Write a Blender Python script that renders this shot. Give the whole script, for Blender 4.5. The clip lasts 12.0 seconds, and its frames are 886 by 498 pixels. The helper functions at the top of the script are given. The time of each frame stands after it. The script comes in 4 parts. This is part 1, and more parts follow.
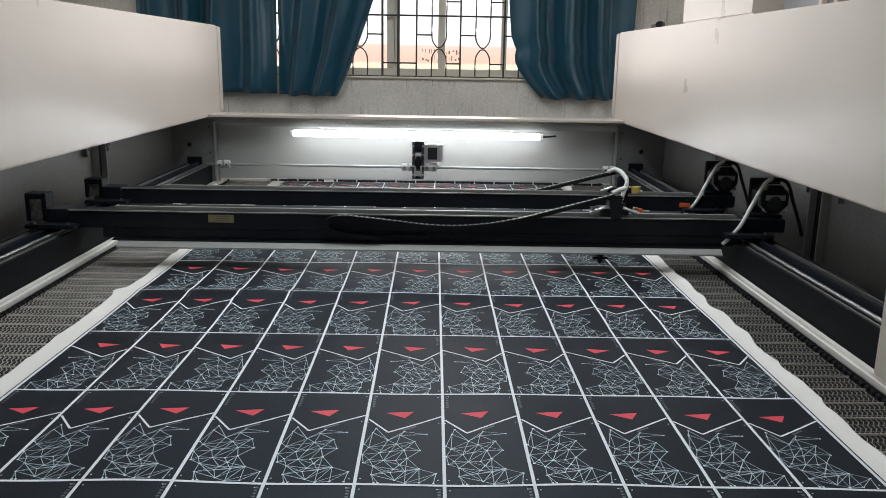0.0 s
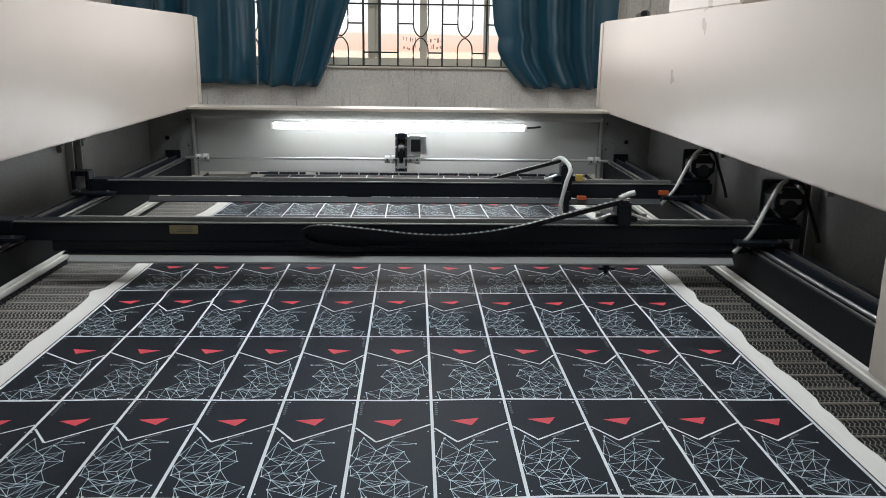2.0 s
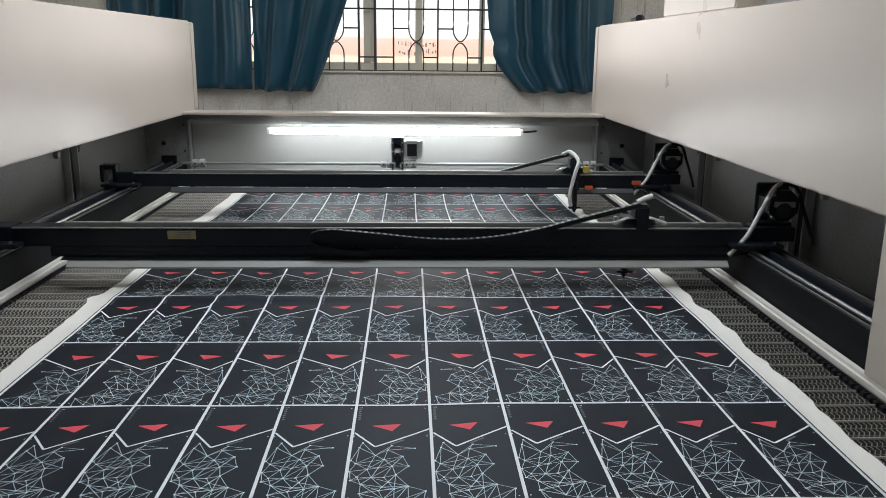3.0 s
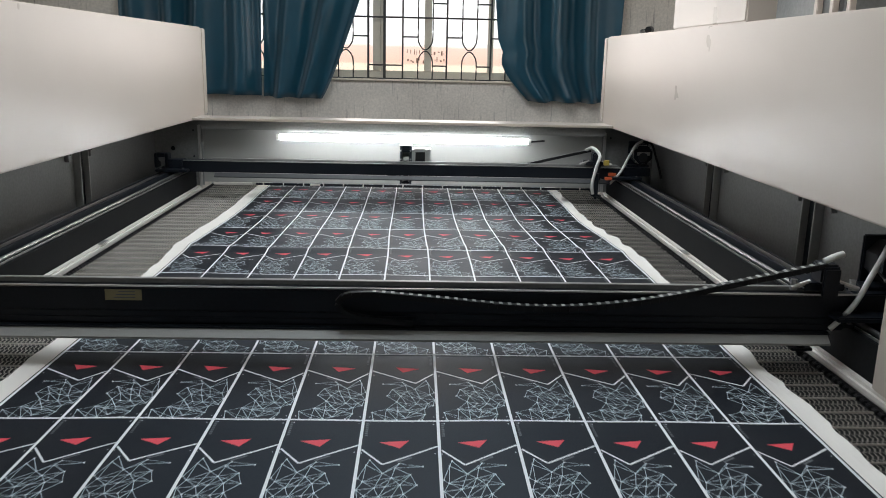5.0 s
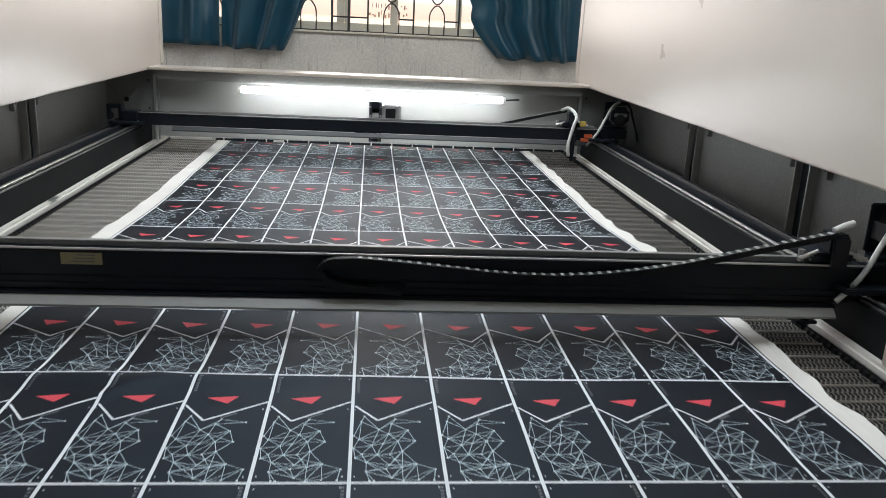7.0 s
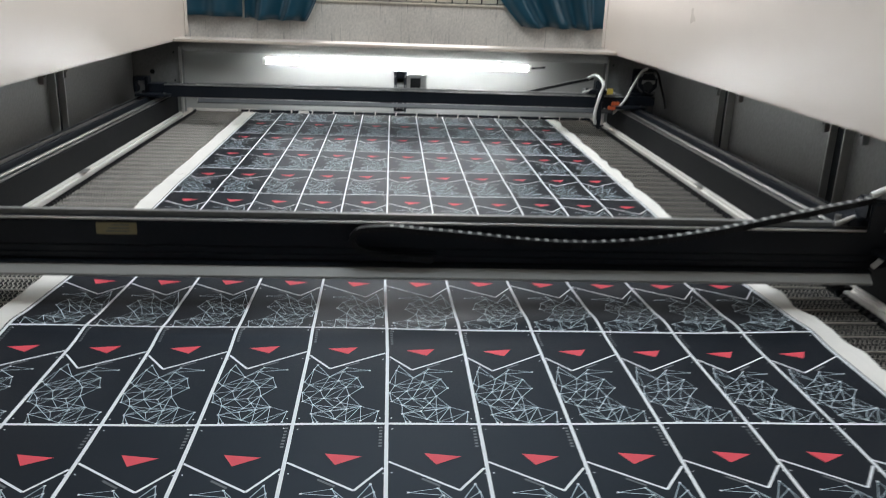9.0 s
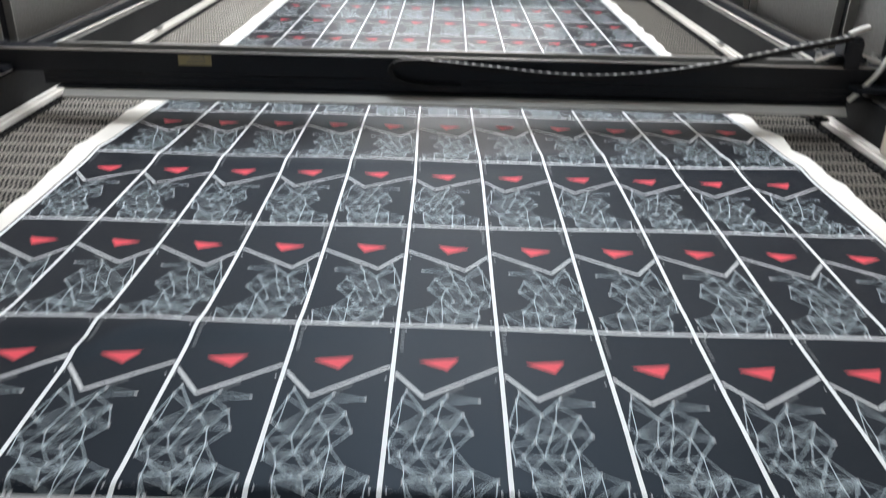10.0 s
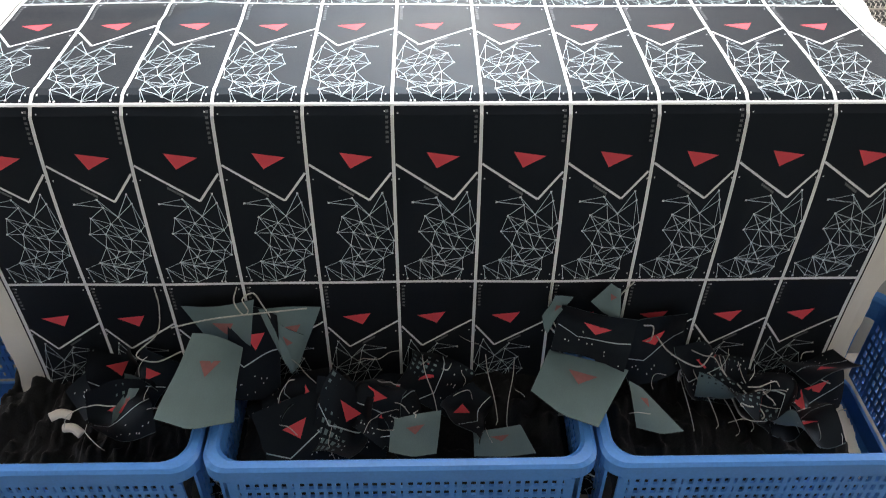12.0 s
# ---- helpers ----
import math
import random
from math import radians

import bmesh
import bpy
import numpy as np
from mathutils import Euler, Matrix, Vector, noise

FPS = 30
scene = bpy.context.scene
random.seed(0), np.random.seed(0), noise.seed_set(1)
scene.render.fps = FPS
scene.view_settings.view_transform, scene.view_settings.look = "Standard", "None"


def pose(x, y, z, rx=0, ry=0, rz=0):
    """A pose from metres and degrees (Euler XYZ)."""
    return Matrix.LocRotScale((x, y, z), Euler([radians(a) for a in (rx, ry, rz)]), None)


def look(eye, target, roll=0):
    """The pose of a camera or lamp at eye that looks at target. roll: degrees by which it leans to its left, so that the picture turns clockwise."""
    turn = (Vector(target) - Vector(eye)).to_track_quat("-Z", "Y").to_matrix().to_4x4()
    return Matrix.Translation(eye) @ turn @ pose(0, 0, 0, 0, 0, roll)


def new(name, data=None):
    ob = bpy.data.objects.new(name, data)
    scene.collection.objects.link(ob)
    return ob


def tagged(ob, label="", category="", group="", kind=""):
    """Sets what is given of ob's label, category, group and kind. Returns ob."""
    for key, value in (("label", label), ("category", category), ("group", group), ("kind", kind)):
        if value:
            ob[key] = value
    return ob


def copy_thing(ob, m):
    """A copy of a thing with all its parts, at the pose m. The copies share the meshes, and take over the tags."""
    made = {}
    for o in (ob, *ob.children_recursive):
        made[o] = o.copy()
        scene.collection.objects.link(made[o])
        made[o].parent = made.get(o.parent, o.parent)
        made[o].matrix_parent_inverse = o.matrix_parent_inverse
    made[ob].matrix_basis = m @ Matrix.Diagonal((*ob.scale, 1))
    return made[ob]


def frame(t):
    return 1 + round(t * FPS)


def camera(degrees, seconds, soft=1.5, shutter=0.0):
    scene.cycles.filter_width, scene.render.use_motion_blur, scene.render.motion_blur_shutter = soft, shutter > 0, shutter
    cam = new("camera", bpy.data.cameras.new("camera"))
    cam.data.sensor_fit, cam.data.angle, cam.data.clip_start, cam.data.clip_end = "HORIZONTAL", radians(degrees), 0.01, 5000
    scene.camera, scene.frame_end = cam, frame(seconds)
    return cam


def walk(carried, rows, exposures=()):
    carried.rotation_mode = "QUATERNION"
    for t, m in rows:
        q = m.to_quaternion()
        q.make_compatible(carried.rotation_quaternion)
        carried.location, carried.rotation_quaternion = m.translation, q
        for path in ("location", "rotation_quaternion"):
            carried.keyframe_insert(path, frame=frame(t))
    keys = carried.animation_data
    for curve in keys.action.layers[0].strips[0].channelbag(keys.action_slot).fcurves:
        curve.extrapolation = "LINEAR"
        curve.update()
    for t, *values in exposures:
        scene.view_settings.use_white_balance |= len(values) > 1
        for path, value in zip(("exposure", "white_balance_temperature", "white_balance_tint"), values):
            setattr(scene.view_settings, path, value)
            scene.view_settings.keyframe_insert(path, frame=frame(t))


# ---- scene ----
cam = camera(57.4, 12.0, soft=0.9, shutter=0.5)
PATH = [
    (0, (0.048, -0.493, 1.554), (0.076, 1.454, 1.096), 1.0),
    (0.5, (0.045, -0.486, 1.563), (0.072, 1.457, 1.09), 1.1),
    (1, (0.039, -0.465, 1.561), (0.077, 1.476, 1.08), 1.1),
    (1.5, (0.037, -0.447, 1.567), (0.093, 1.493, 1.081), 1.0),
    (2, (0.038, -0.436, 1.57), (0.11, 1.503, 1.083), 0.8),
    (2.5, (0.037, -0.433, 1.569), (0.117, 1.506, 1.087), 0.6),
    (3, (0.034, -0.442, 1.574), (0.116, 1.499, 1.096), 0.6),
    (5, (0.023, -0.449, 1.577), (0.093, 1.496, 1.118), 1.3),
    (5.5, (0.029, -0.445, 1.573), (0.091, 1.498, 1.101), 1.5),
    (6, (0.031, -0.45, 1.561), (0.106, 1.484, 1.057), 2.0),
    (6.5, (-0.003, -0.377, 1.544), (0.128, 1.545, 1.006), 2.7),
    (7, (-0.056, -0.305, 1.549), (0.131, 1.608, 0.999), 2.9),
    (8.8, (-0.07, -0.312, 1.564), (0.079, 1.589, 0.969), 2.1),
    (9, (-0.076, -0.304, 1.539), (0.058, 1.59, 0.921), 2.1),
    (9.2, (-0.076, -0.299, 1.519), (0.031, 1.583, 0.858), 1.7),
    (9.5, (-0.05, -0.42, 1.508), (-0.003, 1.435, 0.763), 1.4),
    (9.7, (-0.038, -0.527, 1.511), (-0.01, 1.308, 0.715), 1.8),
    (10, (-0.01, -0.68, 1.504), (-0.009, 1.12, 0.633), 1.4),
    (10.2, (-0.025, -0.77, 1.516), (-0.012, 0.992, 0.569), 1.7),
    (10.5, (-0.045, -0.909, 1.504), (-0.004, 0.803, 0.471), 1.8),
    (10.8, (-0.048, -1.022, 1.525), (0.007, 0.648, 0.425), 2.1),
    (11, (-0.046, -1.097, 1.51), (0.021, 0.566, 0.401), 2.1),
    (11.5, (-0.02, -1.215, 1.507), (0.036, 0.397, 0.325), 1.3),
    (12, (-0.018, -1.196, 1.53), (0.021, 0.34, 0.249), 0.5),
]
EXPOSURE = [(0, 0.03, 6500, 10), (5.0, 0.06, 6500, 10), (6.0, 0.08, 6500, 10), (7.0, 0.3, 6500, 10), (9.0, 0.3, 6500, 10), (9.5, 1.02, 6600, 11), (10.0, 1.08, 6650, 12), (10.5, 1.42, 6700, 12), (11.0, 2.25, 7000, 14), (12.0, 2.55, 7000, 13)]
walk(cam, [(t, look(eye, target, roll)) for t, eye, target, roll in PATH], EXPOSURE)

# WEST, EAST and CEILING drive lamps added to brighten the covers and bed
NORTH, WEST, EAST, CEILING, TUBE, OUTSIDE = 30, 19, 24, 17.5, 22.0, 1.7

# ---- world and light ----
world = bpy.data.worlds.new("sky")
scene.world = world
world.use_nodes = True
wn = world.node_tree
sky = wn.nodes.new("ShaderNodeTexSky")
sky.sky_type = "NISHITA"
sky.sun_disc = False
sky.sun_elevation, sky.sun_rotation = radians(48), radians(150)
wn.links.new(sky.outputs[0], wn.nodes["Background"].inputs[0])
wn.nodes["Background"].inputs[1].default_value = 0.12
sun = new("sun", bpy.data.lights.new("sun", "SUN"))
sun.data.energy, sun.data.angle, sun.data.color = 2.0, radians(0.6), (1.0, 0.95, 0.88)
sun.rotation_euler = (radians(42), 0, radians(150))


def area_light(name, eye, target, w, h, power, colour):
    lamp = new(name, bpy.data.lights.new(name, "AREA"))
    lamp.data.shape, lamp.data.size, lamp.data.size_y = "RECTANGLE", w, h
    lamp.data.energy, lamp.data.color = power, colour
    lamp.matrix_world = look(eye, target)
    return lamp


area_light("window_daylight_north", (0, 5.78, 2.2), (0, 0, 1.9), 2.4, 1.5, NORTH, (1.0, 0.92, 0.87))
# side daylight is added; no windows are known in these walls
area_light("added_daylight_west", (-3.38, 2.2, 2.3), (0, 2.2, 1.6), 4.2, 1.3, WEST, (1.0, 0.96, 0.92))
area_light("added_daylight_east", (3.38, 2.2, 2.3), (0, 2.2, 1.6), 4.2, 1.3, EAST, (1.0, 0.95, 0.9))
# unseen overhead lamps, added to light the bed from above
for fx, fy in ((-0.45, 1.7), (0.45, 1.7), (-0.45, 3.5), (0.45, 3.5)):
    area_light("added_overhead_lamp", (fx, fy, 3.2), (fx, fy + 0.001, 0), 0.12, 1.3, CEILING, (0.85, 0.935, 1.0))


# ---- materials ----
def material(name, base, rough=0.6, metal=0.0, vary=0.15, scale=8.0, fine=120.0, bump=0.0, spec=0.5, sheen=0.0, emit=None, power=0.0, streak=0.0, gloss=0.08):
    m = bpy.data.materials.new(name)
    m.use_nodes = True
    n, l = m.node_tree.nodes, m.node_tree.links
    b = n["Principled BSDF"]
    co = n.new("ShaderNodeTexCoord")
    big, small = n.new("ShaderNodeTexNoise"), n.new("ShaderNodeTexNoise")
    big.inputs["Scale"].default_value, big.inputs["Detail"].default_value = scale, 4
    small.inputs["Scale"].default_value, small.inputs["Detail"].default_value = fine, 2
    for tex in (big, small):
        l.new(co.outputs["Object"], tex.inputs["Vector"])
    add = n.new("ShaderNodeMath")
    add.operation = "ADD"
    l.new(big.outputs[0], add.inputs[0])
    l.new(small.outputs[0], add.inputs[1])
    ramp = n.new("ShaderNodeMapRange")
    ramp.inputs["From Min"].default_value, ramp.inputs["From Max"].default_value = 0.6, 1.4
    ramp.inputs["To Min"].default_value, ramp.inputs["To Max"].default_value = 1 - vary, 1 + vary
    l.new(add.outputs[0], ramp.inputs["Value"])
    mul = n.new("ShaderNodeVectorMath")
    mul.operation = "SCALE"
    mul.inputs[0].default_value = base
    l.new(ramp.outputs[0], mul.inputs["Scale"])
    if streak:
        st, mp = n.new("ShaderNodeTexNoise"), n.new("ShaderNodeMapping")
        mp.inputs["Scale"].default_value = (12, 12, 0.8)
        st.inputs["Detail"].default_value = 6
        l.new(co.outputs["Object"], mp.inputs[0])
        l.new(mp.outputs[0], st.inputs["Vector"])
        sr = n.new("ShaderNodeMapRange")
        sr.inputs["From Min"].default_value, sr.inputs["From Max"].default_value = 0.58, 0.76
        sr.inputs["To Min"].default_value, sr.inputs["To Max"].default_value = 1, 1 - streak
        l.new(st.outputs[0], sr.inputs["Value"])
        m2 = n.new("ShaderNodeVectorMath")
        m2.operation = "SCALE"
        l.new(mul.outputs[0], m2.inputs[0])
        l.new(sr.outputs[0], m2.inputs["Scale"])
        mul = m2
    l.new(mul.outputs[0], b.inputs["Base Color"])
    rr = n.new("ShaderNodeMapRange")
    rr.inputs["To Min"].default_value, rr.inputs["To Max"].default_value = max(0.02, rough - gloss), min(1, rough + gloss)
    l.new(big.outputs[0], rr.inputs["Value"])
    l.new(rr.outputs[0], b.inputs["Roughness"])
    b.inputs["Metallic"].default_value = metal
    b.inputs["Specular IOR Level"].default_value = spec
    if sheen:
        b.inputs["Sheen Weight"].default_value = sheen
        b.inputs["Sheen Roughness"].default_value = 0.4
    if bump:
        bn = n.new("ShaderNodeBump")
        bn.inputs["Strength"].default_value, bn.inputs["Distance"].default_value = bump, 0.002
        l.new(small.outputs[0], bn.inputs["Height"])
        l.new(bn.outputs[0], b.inputs["Normal"])
    if emit:
        b.inputs["Emission Color"].default_value = (*emit, 1)
        b.inputs["Emission Strength"].default_value = power
    return m


CLOTH = material("black_polyester", (0.0108, 0.0116, 0.0146), 0.5, vary=0.25, scale=6, fine=900, bump=0.1, spec=0.19)
INK_WHITE = material("white_print", (0.8, 0.82, 0.84), 0.6, spec=0.3, vary=0.06, fine=400)
INK_GREY = material("pale_grey_print", (0.5, 0.6, 0.65), 0.6, vary=0.12, fine=400)
INK_DIM = material("dim_grey_print", (0.12, 0.13, 0.14), 0.6, vary=0.1)
INK_RED = material("coral_red_print", (0.72, 0.075, 0.1), 0.6, spec=0.3, vary=0.08, fine=500)
RIBBON = material("grey_white_offcut", (0.5, 0.5, 0.48), 0.8, vary=0.3, scale=30)
HEAP = material("crumpled_black_polyester", (0.019, 0.0195, 0.0215), 0.75, vary=0.4, scale=14, fine=300, bump=0.4, spec=0.12, sheen=0.1)
SELVEDGE = material("white_selvedge_cloth", (0.8, 0.765, 0.71), 0.85, vary=0.06, fine=500, bump=0.2)
INK_FAINT = material("red_print_seen_through", (0.3, 0.12, 0.12), 0.8, vary=0.15)
CHAIN_GREY = material("grey_chain_clip", (0.3, 0.3, 0.29), 0.5, vary=0.1)
BACKSIDE = material("grey_green_cloth_reverse", (0.13, 0.2, 0.215), 0.55, vary=0.16, scale=14, fine=600, sheen=0.2)
PAINT = material("cream_powder_coat", (0.575, 0.5, 0.435), 0.28, vary=0.05, scale=3, fine=420, bump=0.2, gloss=0.015)
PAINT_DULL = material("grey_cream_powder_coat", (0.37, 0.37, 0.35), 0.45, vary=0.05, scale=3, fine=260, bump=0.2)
DARK_SHEET = material("dark_grey_sheet_steel", (0.23, 0.23, 0.221), 0.38, metal=0.1, vary=0.2, scale=4, fine=90, bump=0.1)
BLACK = material("black_anodised_aluminium", (0.009, 0.0115, 0.0165), 0.4, vary=0.25, scale=10, spec=0.3)
BLACK_STEEL = material("black_painted_steel", (0.009, 0.0095, 0.0105), 0.6, vary=0.3, scale=6, fine=90, bump=0.1, spec=0.12)
BLACK_PLASTIC = material("black_plastic", (0.008, 0.008, 0.009), 0.5, vary=0.15, spec=0.35)
STEEL = material("bright_steel", (0.42, 0.42, 0.41), 0.38, metal=1.0, vary=0.1, scale=20)
ALU = material("brushed_aluminium", (0.62, 0.61, 0.59), 0.38, metal=0.9, vary=0.08, scale=20)
WIRE = material("worn_chain_wire", (0.48, 0.44, 0.39), 0.4, metal=0.3, vary=0.3, scale=14)
# near black: shade between the belt wires put into the colour below
GAP_SHADE = material("near_black_gap_shade", (0.008, 0.0075, 0.007), 0.9, vary=0.3)
STRIP = material("white_edge_strip", (0.72, 0.68, 0.63), 0.4, vary=0.08, scale=6)
PLASTER = material("stained_grey_plaster", (0.64, 0.585, 0.52), 0.9, vary=0.22, scale=3.2, fine=60, bump=0.3, streak=0.55)
WALL_PAINT = material("off_white_wall_paint", (0.55, 0.55, 0.53), 0.9, vary=0.06, scale=2, fine=50)
FLOOR = material("grey_concrete_floor", (0.28, 0.27, 0.25), 0.7, vary=0.2, scale=2, fine=60, bump=0.2)
CURTAIN = material("teal_satin", (0.006, 0.056, 0.09), 0.33, vary=0.25, scale=5, fine=300, bump=0.1, sheen=0.3)
WINDOW_FRAME = material("beige_window_frame", (0.62, 0.56, 0.46), 0.5, vary=0.12)
IRON = material("dark_iron_grille", (0.03, 0.028, 0.026), 0.6, vary=0.2)
BLUE = material("blue_polyethylene", (0.06, 0.235, 0.62), 0.42, vary=0.12, scale=7, fine=160, bump=0.08)
ORANGE = material("orange_plastic", (0.6, 0.12, 0.04), 0.5, vary=0.1)
YELLOW = material("yellow_plastic", (0.55, 0.4, 0.08), 0.5, vary=0.1)
CAST_ALU = material("cast_aluminium", (0.42, 0.42, 0.4), 0.4, metal=0.25, vary=0.1, scale=20)
KNIFE = material("dull_dark_grey_aluminium", (0.035, 0.037, 0.04), 0.5, vary=0.2)
BRACKET = material("dark_blue_grey_casting", (0.035, 0.04, 0.05), 0.4, vary=0.2)
BRASS = material("label_brass", (0.32, 0.27, 0.14), 0.45, vary=0.1)
WHITE_HOSE = material("white_rubber_hose", (0.7, 0.69, 0.65), 0.5, vary=0.08)
GLOW = material("led_tube_glow", (0.9, 0.9, 0.9), 0.4, emit=(0.92, 0.97, 1.0), power=TUBE)
GLASS = bpy.data.materials.new("window_glass")
GLASS.use_nodes = True
GLASS.node_tree.nodes["Principled BSDF"].inputs["Transmission Weight"].default_value = 1
GLASS.node_tree.nodes["Principled BSDF"].inputs["Roughness"].default_value = 0.02


# bluish cast of tube and sky light, put into the cloth's reflections
CLOTH.node_tree.nodes["Principled BSDF"].inputs["Specular Tint"].default_value = (0.42, 0.71, 1.0, 1)


# ---- mesh helpers ----
def box(bm, x0, x1, y0, y1, z0, z1, bevel=0.0, mi=0):
    made = bmesh.ops.create_cube(bm, size=1, matrix=Matrix.Translation(((x0 + x1) / 2, (y0 + y1) / 2, (z0 + z1) / 2)) @ Matrix.Diagonal((x1 - x0, y1 - y0, z1 - z0, 1)))
    vs = made["verts"]
    faces = {f for v in vs for f in v.link_faces}
    for f in faces:
        f.material_index = mi
    if bevel:
        edges = list({e for v in vs for e in v.link_edges})
        bmesh.ops.bevel(bm, geom=edges, offset=bevel, segments=2, affect="EDGES")
    return bm


def rod(bm, a, b, r, n=12, r2=None):
    a, b = Vector(a), Vector(b)
    d = b - a
    m = Matrix.Translation((a + b) / 2) @ d.to_track_quat("Z", "Y").to_matrix().to_4x4()
    bmesh.ops.create_cone(bm, cap_ends=True, segments=n, radius1=r, radius2=r if r2 is None else r2, depth=d.length, matrix=m)
    return bm


def tube(bm, points, r, n=8):
    pts = [Vector(p) for p in points]
    rings = []
    for i, p in enumerate(pts):
        d = (pts[min(i + 1, len(pts) - 1)] - pts[max(i - 1, 0)]).normalized()
        q = d.to_track_quat("Z", "Y")
        rings.append([bm.verts.new(p + q @ Vector((r * math.cos(k * math.tau / n), r * math.sin(k * math.tau / n), 0))) for k in range(n)])
    for a, b in zip(rings, rings[1:]):
        for k in range(n):
            bm.faces.new((a[k], a[(k + 1) % n], b[(k + 1) % n], b[k])).smooth = True
    bm.faces.new(rings[0][::-1])
    bm.faces.new(rings[-1])
    return bm


def curve_points(ctrl, n=16):
    """Catmull-Rom points through the given ones."""
    c = [Vector(p) for p in ctrl]
    c = [2 * c[0] - c[1]] + c + [2 * c[-1] - c[-2]]
    out = []
    for i in range(1, len(c) - 2):
        for k in range(n):
            t = k / n
            out.append(0.5 * (2 * c[i] + (c[i + 1] - c[i - 1]) * t + (2 * c[i - 1] - 5 * c[i] + 4 * c[i + 1] - c[i + 2]) * t * t + (3 * c[i] - c[i - 1] - 3 * c[i + 1] + c[i + 2]) * t ** 3))
    return out + [c[-2]]


def mesh_of(name, bm, mats):
    me = bpy.data.meshes.new(name)
    bm.normal_update()
    bm.to_mesh(me)
    bm.free()
    for m in mats if isinstance(mats, (list, tuple)) else [mats]:
        me.materials.append(m)
    return me


def part(name, bm, mats, parent=None, label=""):
    ob = new(name, mesh_of(name, bm, mats))
    ob.parent = parent
    if label:
        ob["label"] = label
    return ob


def bx(name, mat, parent, x0, x1, y0, y1, z0, z1, bevel=0.002, label=""):
    return part(name, box(bmesh.new(), x0, x1, y0, y1, z0, z1, bevel), mat, parent, label)


def thing(name, label, category, group="", kind="", at=(0, 0, 0)):
    ob = new(name)
    ob.location = at
    return tagged(ob, label, category, group, kind)


def structure(name, bm, mat, label, category):
    return tagged(part(name, bm, mat), label, category, kind="structure")


# ---- room ----
RX, RY0, RY1, RZ = 3.4, -4.0, 5.8, 3.3
structure("floor", box(bmesh.new(), -RX - 0.2, RX + 0.2, RY0 - 0.2, RY1 + 0.24, -0.1, 0), FLOOR, "grey concrete workshop floor under the machine", "floor")
structure("ceiling", box(bmesh.new(), -RX - 0.2, RX + 0.2, RY0 - 0.2, RY1 + 0.24, RZ, RZ + 0.1), WALL_PAINT, "off-white painted workshop ceiling", "ceiling")
structure("wall_south", box(bmesh.new(), -RX, RX, RY0 - 0.2, RY0, 0, RZ), WALL_PAINT, "off-white painted workshop wall", "wall")
WX0, WX1, WZ0, WZ1 = -1.45, 1.38, 1.40, 2.95
bm = bmesh.new()
box(bm, -RX, WX0, RY1, RY1 + 0.24, 0, RZ)
box(bm, WX1, RX, RY1, RY1 + 0.24, 0, RZ)
box(bm, WX0, WX1, RY1, RY1 + 0.24, 0, WZ0)
box(bm, WX0, WX1, RY1, RY1 + 0.24, WZ1, RZ)
structure("wall_north", bm, PLASTER, "stained grey plaster wall under a barred window", "wall")
# long side openings, added for the west and east lamps
for nm, sx in (("wall_west", -1), ("wall_east", 1)):
    bm = bmesh.new()
    a, b = sorted((sx * RX, sx * (RX + 0.2)))
    box(bm, a, b, RY0, 0.1, 0, RZ)
    box(bm, a, b, 4.3, RY1, 0, RZ)
    box(bm, a, b, 0.1, 4.3, 0, 1.65)
    box(bm, a, b, 0.1, 4.3, 2.95, RZ)
    structure(nm, bm, WALL_PAINT, "off-white painted wall with an added long high opening", "wall")

# battens added to go with the overhead lamps, all out of view
ADDED_BATTEN = thing("added_ceiling_batten", "long white ceiling batten added above an unseen lamp", "lamp", "ceiling lights", at=(-0.45, 1.7, RZ))
bx("batten", WALL_PAINT, ADDED_BATTEN, -0.07, 0.07, -0.68, 0.68, -0.06, -0.001, 0.004)
for fx, fy in ((0.45, 1.7), (-0.45, 3.5), (0.45, 3.5)):
    copy_thing(ADDED_BATTEN, pose(fx, fy, RZ))

# ---- window, grille and the view behind ----
WIN = tagged(new("window_1"), "beige aluminium sliding window with an iron grille", "window", kind="structure")
for nm, args in (("window_sill", (WX0 - 0.02, WX1 + 0.02, RY1 - 0.025, RY1 + 0.2, WZ0, WZ0 + 0.014)), ("window_frame", (WX0, WX1, RY1 + 0.1, RY1 + 0.16, WZ0 + 0.015, WZ0 + 0.075)), ("window_frame", (WX0, WX1, RY1 + 0.1, RY1 + 0.16, WZ1 - 0.05, WZ1)),
                 ("mullion", (-0.315, -0.26, RY1 + 0.09, RY1 + 0.16, WZ0 + 0.076, WZ1 - 0.05)), ("mullion", (-0.258, -0.225, RY1 + 0.10, RY1 + 0.15, WZ0 + 0.076, WZ1 - 0.05)), ("mullion", (0.075, 0.13, RY1 + 0.09, RY1 + 0.16, WZ0 + 0.076, WZ1 - 0.05)),
                 ("mullion", (0.56, 0.6, RY1 + 0.09, RY1 + 0.16, WZ0 + 0.076, WZ1 - 0.05)), ("mullion", (-1.0, -0.95, RY1 + 0.09, RY1 + 0.16, WZ0 + 0.076, WZ1 - 0.05))):
    bx(nm, WINDOW_FRAME, WIN, *args, bevel=0.003)
for x0, x1 in ((-1.45, -1.0), (-0.95, -0.315), (-0.225, 0.075), (0.13, 0.56), (0.6, 1.38)):
    g = bx("pane", GLASS, WIN, x0 + 0.002, x1 - 0.002, RY1 + 0.12, RY1 + 0.125, WZ0 + 0.076, WZ1 - 0.05, 0)
    g.visible_shadow = False


